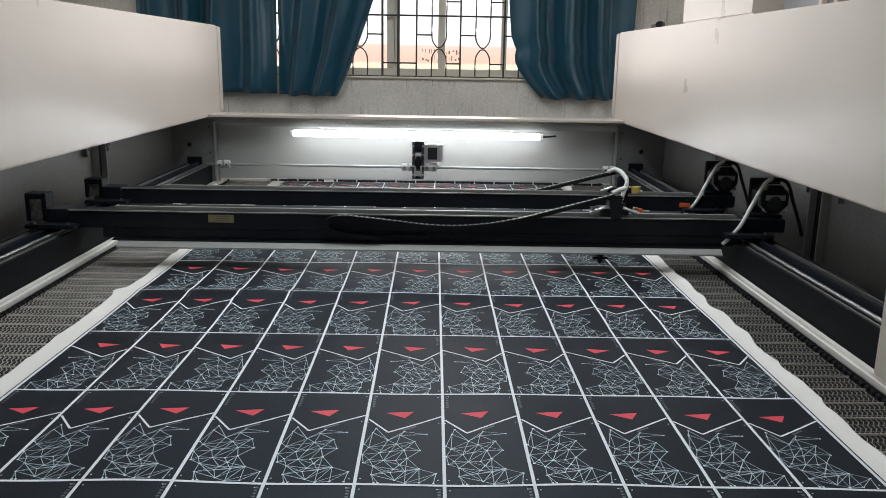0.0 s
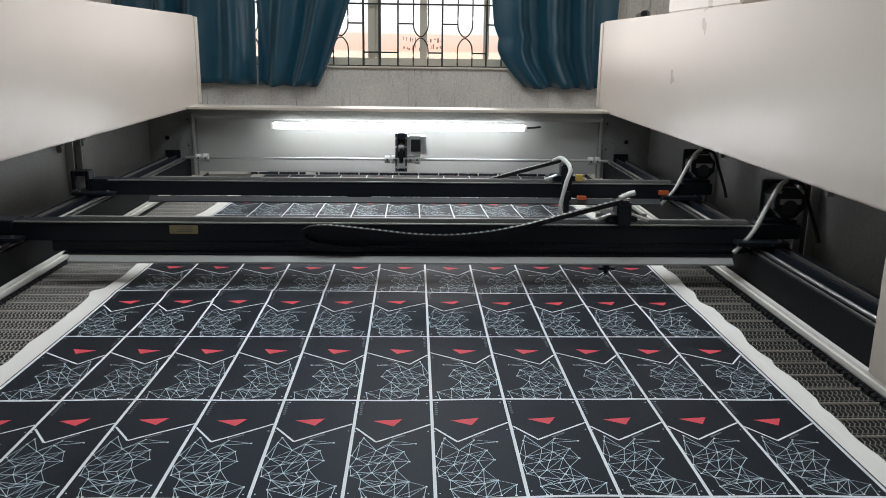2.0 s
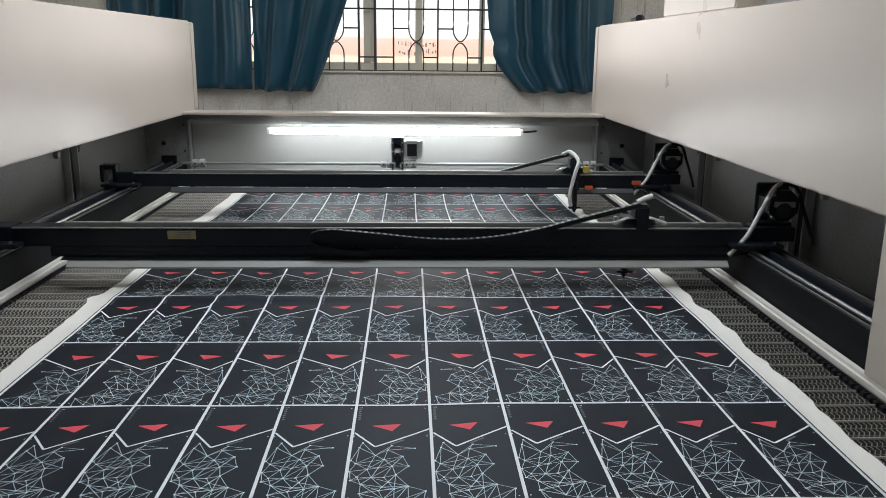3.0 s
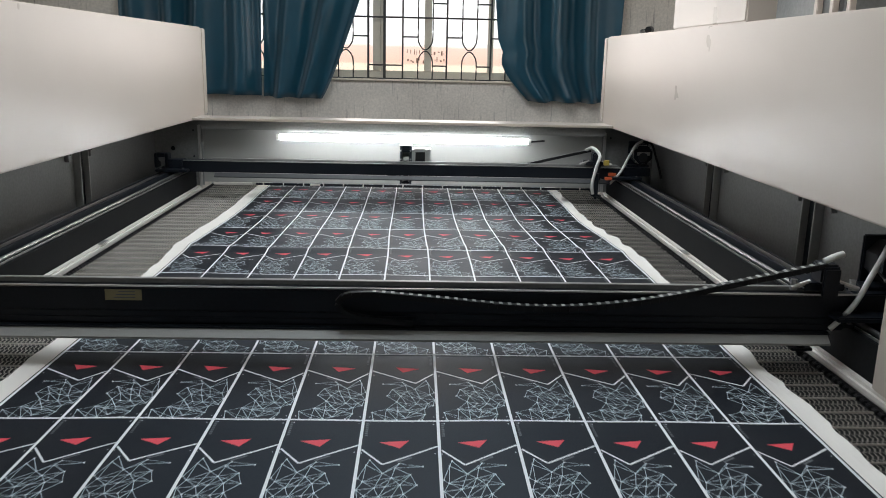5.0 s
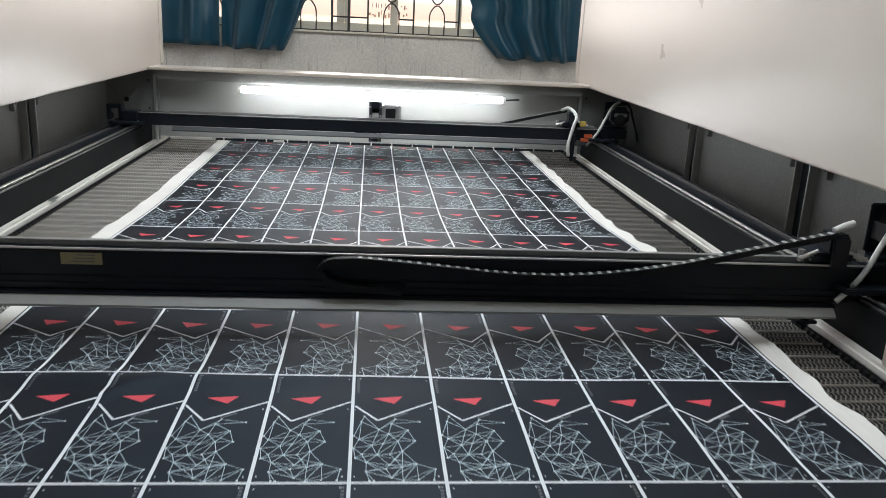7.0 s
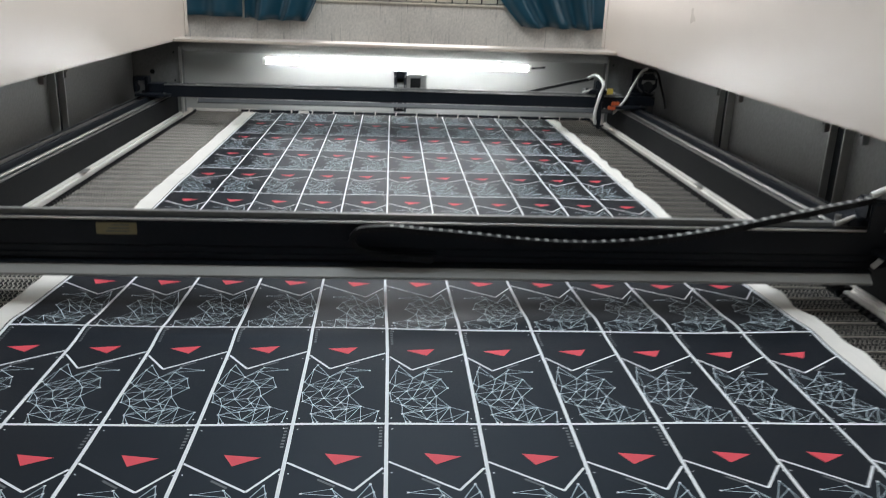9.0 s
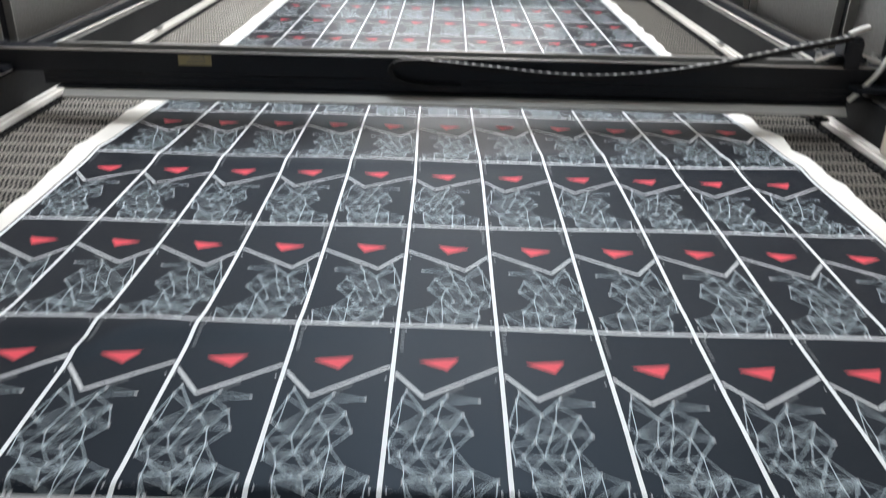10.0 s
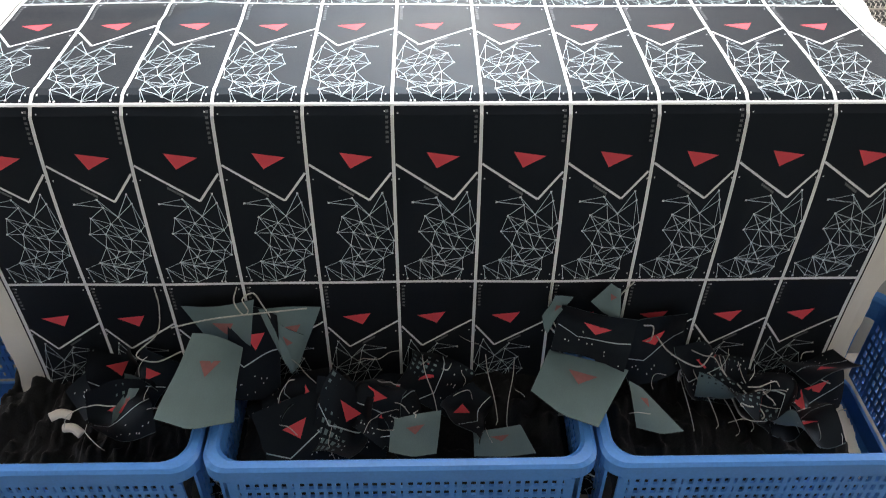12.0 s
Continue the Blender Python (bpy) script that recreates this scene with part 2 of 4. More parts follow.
def grille():
    ob = thing("window_grille", "dark iron window grille with looped bars", "grille", at=(0, RY1 + 0.05, WZ0 + 0.012))
    r = 0.0065
    top = WZ1 - WZ0 - 0.03
    for z in (0.004, 0.455, 0.91, top):
        part("bar", rod(bmesh.new(), (WX0, 0, z), (WX1, 0, z), r, 8), IRON, ob)
    w, mid = 0.055, 0.218
    loops = (-1.183, -0.85, -0.517, 0.082, 0.415, 0.748, 1.081)
    for c in loops:
        way = -1 if c < 0 else 1
        stem = c - way * 0.171
        part("bar", rod(bmesh.new(), (stem, 0, 0), (stem, 0, top), r, 8), IRON, ob)
        for lo in (0.0, 0.455, 0.91):
            m, high = lo + mid, min(lo + 0.455, top) - lo - mid
            for s, reach in ((1, high), (-1, mid)):
                pts = [(c - w, 0, m + s * reach), (c - w, 0, m + s * 0.09), (c - w * 0.8, 0, m + s * 0.045), (c - w * 0.35, 0, m + s * 0.012), (c, 0, m + s * 0.006), (c + w * 0.35, 0, m + s * 0.012), (c + w * 0.8, 0, m + s * 0.045), (c + w, 0, m + s * 0.09), (c + w, 0, m + s * reach)]
                part("loop", tube(bmesh.new(), curve_points(pts, 4), r * 0.85, 6), IRON, ob)
            part("crossbar", rod(bmesh.new(), (stem, 0, lo + 0.315), (c - way * w, 0, lo + 0.315), r * 0.85, 6), IRON, ob)
            if abs(c + way * 0.171) < 1.2:
                part("crossbar", rod(bmesh.new(), (c + way * w, 0, lo + 0.105), (c + way * 0.162, 0, lo + 0.105), r * 0.85, 6), IRON, ob)
    for x in (-0.35, 0.578 + 0.333 * 2):
        part("bar", rod(bmesh.new(), (x, 0, 0), (x, 0, top), r, 8), IRON, ob)
    part("crossbar", rod(bmesh.new(), (-0.35, 0, 0.105), (-0.089, 0, 0.105), r * 0.85, 6), IRON, ob)
    bx("end_post", IRON, ob, -0.236, -0.216, -0.008, 0.008, 0.005, top - 0.005, 0.002)
    return ob


grille()


def backdrop_material():
    m = bpy.data.materials.new("glowing_street_view")
    m.use_nodes = True
    n, l = m.node_tree.nodes, m.node_tree.links
    co = n.new("ShaderNodeTexCoord")
    sp = n.new("ShaderNodeSeparateXYZ")
    l.new(co.outputs["Object"], sp.inputs[0])
    nz = n.new("ShaderNodeTexNoise")
    nz.inputs["Scale"].default_value = 1.5
    l.new(co.outputs["Object"], nz.inputs["Vector"])
    add = n.new("ShaderNodeMath")
    add.operation = "MULTIPLY_ADD"
    add.inputs[1].default_value = 0.05
    l.new(nz.outputs[0], add.inputs[0])
    l.new(sp.outputs["Z"], add.inputs[2])
    ramp = n.new("ShaderNodeValToRGB")
    r = ramp.color_ramp
    r.elements[0].position, r.elements[0].color = 0.335, (0.72, 0.62, 0.45, 1)
    r.elements[1].position, r.elements[1].color = 0.342, (0.9, 0.74, 0.56, 1)
    for p, c in ((0.378, (0.94, 0.78, 0.62, 1)), (0.384, (0.88, 0.56, 0.44, 1)), (0.43, (0.92, 0.64, 0.54, 1)), (0.437, (1.0, 0.96, 0.92, 1)), (0.47, (1.0, 1.0, 1.0, 1))):
        e = r.elements.new(p)
        e.color = c
    mp = n.new("ShaderNodeMapRange")
    mp.inputs["From Min"].default_value, mp.inputs["From Max"].default_value = 0.0, 4.0
    l.new(add.outputs[0], mp.inputs["Value"])
    l.new(mp.outputs[0], ramp.inputs[0])
    # outdoor brightness is put into emission, so the view glows by itself
    em = n.new("ShaderNodeEmission")
    em.inputs[1].default_value = OUTSIDE
    l.new(ramp.outputs[0], em.inputs[0])
    l.new(em.outputs[0], n["Material Output"].inputs[0])
    return m


bm = bmesh.new()
box(bm, -7, 7, 9.5, 9.6, -1, 7)
structure("backdrop", bm, backdrop_material(), "glowing backdrop of a pale brick building across the street", "backdrop")


WRITING = tagged(new("wall_writing"), "dark unreadable strokes painted on the far wall", "writing")
rnd = random.Random(17)
# weak emission stands in for daylight on the brown strokes
INK_STREET = material("glowing_brown_paint", (0.09, 0.05, 0.035), 0.9, vary=0.3, emit=(0.5, 0.3, 0.22), power=0.6)
for k in range(26):
    wx, wz = -0.1 + 0.036 * (k % 13) + rnd.uniform(-0.01, 0.01), 1.52 + 0.1 * (k // 13) + rnd.uniform(-0.02, 0.02)
    bx("stroke", INK_STREET, WRITING, wx, wx + rnd.uniform(0.006, 0.022), 9.488, 9.499, wz, wz + rnd.uniform(0.012, 0.06), 0.0)


# ---- curtains ----
def curtain(name, label, edges, z0, z1, folds, seed):
    """edges(f) gives the left and right x at height fraction f."""
    rnd = random.Random(seed)
    nx, nz = 220, 40
    ph = [rnd.uniform(0, 6.28) for _ in range(4)]
    bm = bmesh.new()
    rows = []
    for j in range(nz + 1):
        f = j / nz
        a, b = edges(f)
        row = []
        for i in range(nx + 1):
            u = i / nx
            v = u + 0.05 * noise.noise(Vector((u * 2.6, f * 0.9, seed + 3))) + 0.012 * math.sin(f * 2.3 + u * 6 + ph[2])
            amp = 0.042 + 0.05 * noise.noise(Vector((u * 3.7, f * 0.5, seed + 8)))
            p = math.sin(v * folds * math.tau + ph[0])
            y = amp * p * (1.3 - 0.3 * p * p) + 0.003 * math.sin(v * folds * 1.7 * math.tau + ph[1] + f * 1.5)
            y += 0.012 * noise.noise(Vector((u * 8, f * 5, seed))) + 0.0035 * noise.noise(Vector((u * 7, f * 14, seed + 5))) * (1.2 - f)
            sag = 0.02 * noise.noise(Vector((u * 5, 0.3, seed + 1))) * (1 - f)
            row.append(bm.verts.new((a + (b - a) * u, y, z0 + (z1 - z0) * f + sag)))
        rows.append(row)
    for j in range(nz):
        for i in range(nx):
            bm.faces.new((rows[j][i], rows[j][i + 1], rows[j + 1][i + 1], rows[j + 1][i])).smooth = True
    ob = part(name, bm, CURTAIN)
    thick = ob.modifiers.new("thickness", "SOLIDIFY")
    thick.thickness = 0.004
    ob.location = (0, RY1 - 0.11, 0)
    return tagged(ob, label, "curtain", "window curtains")


def lerp(a, b, t):
    t = max(0, min(1, t))
    return a + (b - a) * t


curtain("curtain", "teal satin curtain hanging straight beside the window", lambda f: (-2.15, -1.135 + 0.03 * f), 1.275, 3.05, 4.3, 1)
curtain("curtain", "teal satin curtain gathered towards the window's middle", lambda f: (-1.105 + 0.03 * f, -0.685 + 0.62 * f ** 0.85), 1.265, 3.05, 2.6, 2)
curtain("curtain", "teal satin curtain bunched up at the window's side", lambda f: (0.86 - 0.2 * math.sin(min(1, f / 0.2) * 1.571) + 0.03 * math.exp(-((f - 0.2) / 0.03) ** 2) - 0.16 * f, 1.5 + 0.06 * f), 1.27, 3.05, 3.4, 3)

# ---- machine body ----
MACHINE = thing("laser_cutting_machine", "large cream laser cutting machine with a conveyor bed", "machine")
BED = 0.86
FRONT, REAR = 0.16, 4.12
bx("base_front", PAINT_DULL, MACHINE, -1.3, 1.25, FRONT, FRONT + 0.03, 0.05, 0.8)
for nm, x0, x1 in (("base_side", -1.5, -1.46), ("base_side", 1.41, 1.45)):
    bx(nm, PAINT, MACHINE, x0, x1, 1.0, REAR, 0.02, 0.9)
for x in (-1.25, 1.18):
    for y in (0.3, 2.2, 3.9):
        bx("machine_foot", BLACK, MACHINE, x - 0.04, x + 0.04, y - 0.04, y + 0.04, 0, 0.06)
bx("deck", GAP_SHADE, MACHINE, -1.16, 1.07, 0.1, 4.2, 0.78, 0.79)
part("front_roller", rod(bmesh.new(), (-1.15, 0.052, 0.808), (1.06, 0.052, 0.808), 0.044, 24), STEEL, MACHINE)
part("rear_roller", rod(bmesh.new(), (-1.15, 4.22, 0.808), (1.06, 4.22, 0.808), 0.044, 24), STEEL, MACHINE)
for sgn, xs, xw, xc in ((1, 1.03, 1.33, 1.072), (-1, -1.12, -1.39, -1.152)):
    def span(a, b):
        return (min(a, b), max(a, b))
    s = sgn
    bx("edge_strip", STRIP, MACHINE, *span(xs + s * 0.018, xs + s * 0.049), 0.08, 3.95, 0.845, 0.874, 0.008, "pale metal guard strip beside the belt")
    bx("bed_side", BLACK_STEEL, MACHINE, *span(xs + s * 0.05, xs + s * 0.062), 0.1, 3.97, 0.6, 0.962, 0.002)
    bx("rail_beam", BLACK_STEEL, MACHINE, *span(xs + s * 0.063, xs + s * 0.175), 1.22, 3.97, 0.86, 0.958, 0.003)
    part("linear_rail", rod(bmesh.new(), (xs + s * 0.084, 1.22, 0.967), (xs + s * 0.084, 3.92, 0.967), 0.0068, 16), STEEL, MACHINE)
    bx("rail_lip", ALU, MACHINE, *span(xs + s * 0.0645, xs + s * 0.0675), 1.22, 3.92, 0.9585, 0.966, 0.0005)
    bx("rail_lip", ALU, MACHINE, *span(xs + s * 0.119, xs + s * 0.1215), 1.22, 3.92, 0.9585, 0.979, 0.0005)
    bx("rail_cover", BLACK, MACHINE, *span(xs + s * 0.108, xs + s * 0.116), 1.22, 3.92, 0.958, 0.985, 0.001)
    bx("drive_belt", DARK_SHEET, MACHINE, *span(xs + s * 0.13, xs + s * 0.145), 1.22, 3.92, 0.962, 0.968, 0.001)
    bx("rail_cover", BLACK, MACHINE, *span(xs + s * 0.16, xs + s * 0.168), 1.22, 3.92, 0.958, 0.98, 0.001)
    bx("rail_lip", ALU, MACHINE, *span(xs + s * 0.1565, xs + s * 0.159), 1.22, 3.92, 0.9585, 0.976, 0.0005)
    bx("outer_rail", BLACK, MACHINE, *span(xs + s * 0.19, xs + s * 0.215), 1.22, 3.92, 0.8925, 0.945, 0.002)
    bx("outer_rail_lip", STEEL, MACHINE, *span(xs + s * 0.1885, xs + s * 0.194), 1.22, 3.92, 0.9455, 0.95, 0.0005)
    bx("outer_rail_lip", STEEL, MACHINE, *span(xs + s * 0.2105, xs + s * 0.2145), 1.22, 3.92, 0.9455, 0.949, 0.0005)
    bx("ledge", DARK_SHEET, MACHINE, *span(xs + s * 0.176, xw), 1.0, 3.97, 0.88, 0.892, 0.002)
    bx("inner_wall", DARK_SHEET, MACHINE, *span(xw, xw + s * 0.012), 1.0, 4.0, 0.893, 1.2275, 0.001)
    # open upright channels on the inner wall, with hook plates
    for y in (2.115, 3.015) if s > 0 else (1.85, 2.98):
        bx("upright_channel", CAST_ALU, MACHINE, *span(xw, xw - s * 0.03), y - 0.055, y - 0.047, 0.915, 1.226, 0.001)
        bx("upright_channel", CAST_ALU, MACHINE, *span(xw, xw - s * 0.03), y + 0.03, y + 0.038, 0.915, 1.226, 0.001)
        bx("channel_back", BLACK, MACHINE, *span(xw - s * 0.001, xw - s * 0.006), y - 0.047, y + 0.03, 0.915, 1.226, 0.0)
        for dy in (-0.125, 0.095):
            hook = bx("hook_plate", DARK_SHEET, MACHINE, *span(xw, xw - s * 0.02), y + dy - 0.012, y + dy + 0.012, 1.135, 1.19, 0.002)
            part("hook_hole", rod(bmesh.new(), (xw - s * 0.0202, y + dy, 1.165), (xw - s * 0.0212, y + dy, 1.165), 0.006, 10), BLACK, hook)
    # cream cover above
    bm = box(bmesh.new(), *span(xc, xc + s * 0.42), 1.05, 4.13, 1.2285, 1.712, 0.006)
    part("side_cover", bm, PAINT, MACHINE, "cream powder-coated side cover")
    bx("cover_end", PAINT, MACHINE, *span(xc - s * 0.002, xc + s * 0.3), 4.131, 4.2, 1.2465, 1.706, 0.004)
    bx("corner_plate", DARK_SHEET, MACHINE, *span(xs + s * 0.012, xw), 3.985, 3.997, 0.87, 1.2275, 0.001)
    part("hole", rod(bmesh.new(), (xs + s * 0.172, 3.9835, 1.07), (xs + s * 0.172, 3.9845, 1.07), 0.012, 16), BLACK, MACHINE)
    for z in (1.03, 1.17):
        part("screw", rod(bmesh.new(), (xs + s * 0.06, 3.981, z), (xs + s * 0.06, 3.985, z), 0.005, 8), BLACK, MACHINE)
    clip_y = 2.523 if s > 0 else 2.548
    bx("strip_clip", STEEL, MACHINE, *span(xs + s * 0.015, xs + s * 0.033), clip_y - 0.03, clip_y + 0.03, 0.8745, 0.879, 0.001)
    bx("rail_end_block", BLACK, MACHINE, *span(xs + s * 0.105, xs + s * 0.185), 3.972, 3.984, 0.959, 1.006, 0.002)
    bx("rear_post", ALU, MACHINE, *span(xs + s * 0.02, xs + s * 0.03), 3.955, 3.985, 0.87, 1.2, 0.002)
    bx("front_post", PAINT, MACHINE, *span(xs + s * 0.02, xs + s * 0.3), 0.98, 1.215, 0.8755, 1.2275, 0.004, "cream front upright post")
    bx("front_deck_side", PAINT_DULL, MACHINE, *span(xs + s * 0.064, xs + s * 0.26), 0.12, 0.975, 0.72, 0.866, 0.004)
bx("rear_beam", PAINT, MACHINE, -1.15, 1.07, 3.86, 4.04, 1.232, 1.2455, 0.003)
bx("rear_beam_lip", DARK_SHEET, MACHINE, -1.12, 1.04, 3.9, 4.0, 1.185, 1.231, 0.002)
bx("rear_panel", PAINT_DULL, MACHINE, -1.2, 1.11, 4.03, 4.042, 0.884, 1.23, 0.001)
comb = bx("rear_comb", BLACK, MACHINE, -0.86, 1.0, 4.016, 4.024, 0.872, 0.8835, 0.001)
for k in range(17):
    bx("comb_tooth", STRIP, comb, -0.82 + 0.11 * k, -0.814 + 0.11 * k, 4.012, 4.0155, 0.8725, 0.8855, 0.0)
bx("comb_clip", STRIP, comb, -0.56, -0.505, 4.008, 4.0155, 0.873, 0.884, 0.001)
bx("rear_ledge", STRIP, MACHINE, -1.09, -0.88, 4.012, 4.024, 0.872, 0.884, 0.001)
LED = thing("led_tube", "glowing white LED tube under the rear beam", "lamp")
part("diffuser", rod(bmesh.new(), (-0.70, 3.875, 1.152), (0.62, 3.875, 1.152), 0.016, 16), GLOW, LED)
part("holder", box(bmesh.new(), -0.7, 0.62, 3.868, 3.886, 1.1685, 1.1715), ALU, LED)
for x in (-0.55, 0.47):
    bx("clip", ALU, LED, x - 0.01, x + 0.01, 3.872, 3.882, 1.172, 1.1845, 0.001)
part("cap", rod(bmesh.new(), (-0.715, 3.875, 1.152), (-0.70, 3.875, 1.152), 0.0165, 16), WHITE_HOSE, LED)
part("cap", rod(bmesh.new(), (0.62, 3.875, 1.152), (0.635, 3.875, 1.152), 0.0165, 16), WHITE_HOSE, LED)
part("cable", tube(bmesh.new(), curve_points([(0.635, 3.875, 1.152), (0.68, 3.88, 1.155), (0.71, 3.89, 1.157)], 4), 0.005), BLACK_PLASTIC, LED)
bx("exhaust_box", PAINT, None, 1.09, 1.47, 2.26, 3.03, 1.713, 2.15, 0.006)
tagged(bpy.data.objects["exhaust_box"], "cream sheet-metal exhaust box on the side cover", "box")

ob = part("cloth_roll", tube(bmesh.new(), curve_points([(-0.06, -0.16, 0.022), (-0.02, -0.06, 0.028), (0.01, 0.06, 0.024), (0.0, 0.16, 0.022)], 8), 0.015, 12), BLACK_PLASTIC)
ob.location = (1.16, 3.6, 1.705)
tagged(ob, "dark rolled cloth lying on the cream cover", "cloth")
FAN = thing("extractor_fan", "dark grey extractor fan with a cream frame on the cover", "fan", at=(1.3, 1.9, 1.713))
bx("housing", DARK_SHEET, FAN, -0.14, 0.16, -0.12, 0.3, 0.0, 0.3, 0.01)
for k in range(3):
    bx("bracket", PAINT, FAN, -0.16, -0.143, -0.2 + 0.09 * k, -0.18 + 0.09 * k, 0.0, 0.2, 0.002)

# ---- drive shaft and motor at the rear ----
SHAFT = thing("drive_shaft", "bright steel drive shaft with couplings and motor", "shaft")
part("shaft", rod(bmesh.new(), (-1.15, 3.8, 0.99), (1.06, 3.8, 0.99), 0.007, 12), STEEL, SHAFT)
for x in (-1.06, 0.985, -0.085, 0.035):
    part("coupling", rod(rod(bmesh.new(), (x - 0.032, 3.8, 0.99), (x - 0.004, 3.8, 0.99), 0.02, 16), (x + 0.004, 3.8, 0.99), (x + 0.032, 3.8, 0.99), 0.022, 16), CAST_ALU, SHAFT)
for x in (-0.055, -0.005):
    bx("motor_bracket", BRACKET, SHAFT, x - 0.006, x + 0.006, 3.76, 3.85, 0.93, 1.13)
bx("bracket_back", DARK_SHEET, SHAFT, -0.049, -0.011, 3.838, 3.85, 0.956, 1.094)
bx("bracket_top", BLACK, SHAFT, -0.049, -0.011, 3.77, 3.85, 1.095, 1.13)
bx("bracket_foot", BLACK, SHAFT, -0.049, -0.011, 3.77, 3.85, 0.93, 0.955)
part("pulley", rod(bmesh.new(), (-0.046, 3.8, 1.05), (-0.014, 3.8, 1.05), 0.022, 18), CAST_ALU, SHAFT)
part("timing_belt", box(bmesh.new(), -0.04, -0.02, 3.778, 3.78, 0.985, 1.05), BLACK_PLASTIC, SHAFT)
bx("motor", CAST_ALU, SHAFT, 0.004, 0.08, 3.77, 3.85, 1.02, 1.115, 0.006)
bx("motor_band", BLACK_PLASTIC, SHAFT, 0.02, 0.07, 3.768, 3.7695, 1.035, 1.098, 0.0)
bx("motor_cap", CAST_ALU, SHAFT, 0.0015, 0.0035, 3.768, 3.852, 1.02, 1.117, 0.0)
bx("motor_cap", CAST_ALU, SHAFT, 0.0805, 0.1, 3.77, 3.85, 1.02, 1.115, 0.004)
bx("belt_guard", CAST_ALU, SHAFT, -0.044, -0.018, 3.757, 3.7765, 0.948, 0.972, 0.002)
for x in (-0.055, -0.005):
    for z in (0.955, 1.0, 1.06, 1.105):
        part("bolt", rod(bmesh.new(), (x, 3.7595, z), (x, 3.754, z), 0.0045, 8), CAST_ALU, SHAFT)
for x in (-0.046, -0.014):
    bx("guide_plate", CAST_ALU, SHAFT, x - 0.004, x + 0.004, 3.757, 3.7595, 0.945, 1.0, 0.0005)
for x in (0.012, 0.072):
    for z in (1.028, 1.107):
        part("motor_screw", rod(bmesh.new(), (x, 3.7695, z), (x, 3.765, z), 0.004, 8), STEEL, SHAFT)
for x in (-1.06, 0.985, -0.085, 0.035):
    for dx in (-0.018, 0.018):
        part("set_screw", rod(bmesh.new(), (x + dx, 3.7785, 0.99), (x + dx, 3.776, 0.99), 0.005, 8), BLACK, SHAFT)


# ---- conveyor travel: metres that the belt and the cloth have still to go ----
L, CW, HALF = 0.372, 0.15, 0.825
TRAVEL = [(0, 1.482), (4.8, 1.482), (4.9, 1.469), (5.0, 1.442), (5.1, 1.415), (5.5, 1.29), (6.0, 1.116), (6.5, 0.95), (7.0, 0.787), (8.8, 0.19), (9.0, 0.11), (9.1, 0.082), (9.2, 0.054), (9.3, 0.027), (9.4, 0.008), (9.5, 0.0), (12.0, 0.0)]


def left_to_go(t):
    for (a, p), (b, q) in zip(TRAVEL, TRAVEL[1:]):
        if t <= b:
            return p + (q - p) * (t - a) / (b - a)
    return 0.0


STEPS = [0.0, 4.8] + [4.9 + 0.1 * k for k in range(46)] + [12.0]


def polyline(points):
    out, s = [], 0.0
    for i, p in enumerate(points):
        if i:
            s += math.dist(p[:2], points[i - 1][:2])
        out.append((s, *p))
    return out


def along(line, s):
    """y, z and angle at arc length s of a polyline of (s, y, z, angle)."""
    if s <= line[0][0]:
        return line[0][1:]
    for a, b in zip(line, line[1:]):
        if s <= b[0]:
            f = (s - a[0]) / max(1e-9, b[0] - a[0])
            return tuple(a[k] + (b[k] - a[k]) * f for k in (1, 2, 3))
    return line[-1][1:]


# cloth: from the bed over the front edge, down, and into the pile; arc length counts forwards from FOLD_Y
FOLD_R, FOLD_Y = 0.05, 0.035
pts = [(FOLD_Y, BED)]
for k in range(1, 9):
    a = k / 8 * radians(70)
    pts.append((FOLD_Y - FOLD_R * math.sin(a), BED - FOLD_R + FOLD_R * math.cos(a)))
pts += [(-0.018, 0.79), (-0.0245, 0.735), (-0.029, 0.66), (-0.0305, 0.58), (-0.029, 0.5), (-0.026, 0.42), (-0.025, 0.3), (-0.027, 0.22), (-0.04, 0.165), (-0.07, 0.145)]
line = [(p.y, p.z) for p in curve_points([(0, y, z) for y, z in pts], 6)]
pts = []
for k, p in enumerate(line):
    a, c = line[max(0, k - 1)], line[min(len(line) - 1, k + 1)]
    pts.append((*p, math.degrees(math.atan2(a[1] - c[1], a[0] - c[0])) if k else 0.0))
zz = 0.14
for k in range(9):
    pts.append((-0.25 if k % 2 == 0 else -0.03, zz, 0))
    zz -= 0.014
DRAPE = polyline(pts)
pts = [(4.24, BED, 0), (4.28, 0.845, -35), (4.31, 0.8, -70), (4.32, 0.7, -88), (4.32, -1.4, -90)]
FEED = polyline(pts)


def cloth_pose(s):
    """Pose of a bit of cloth whose coordinate along the bed is s."""
    if s < FOLD_Y:
        y, z, a = along(DRAPE, FOLD_Y - s)
    elif s > 4.24:
        y, z, a = along(FEED, s - 4.24)
    else:
        y, z, a = s, BED, 0
    return pose(0, y, z - 0.0015 * math.cos(radians(a)), a, 0, 0)


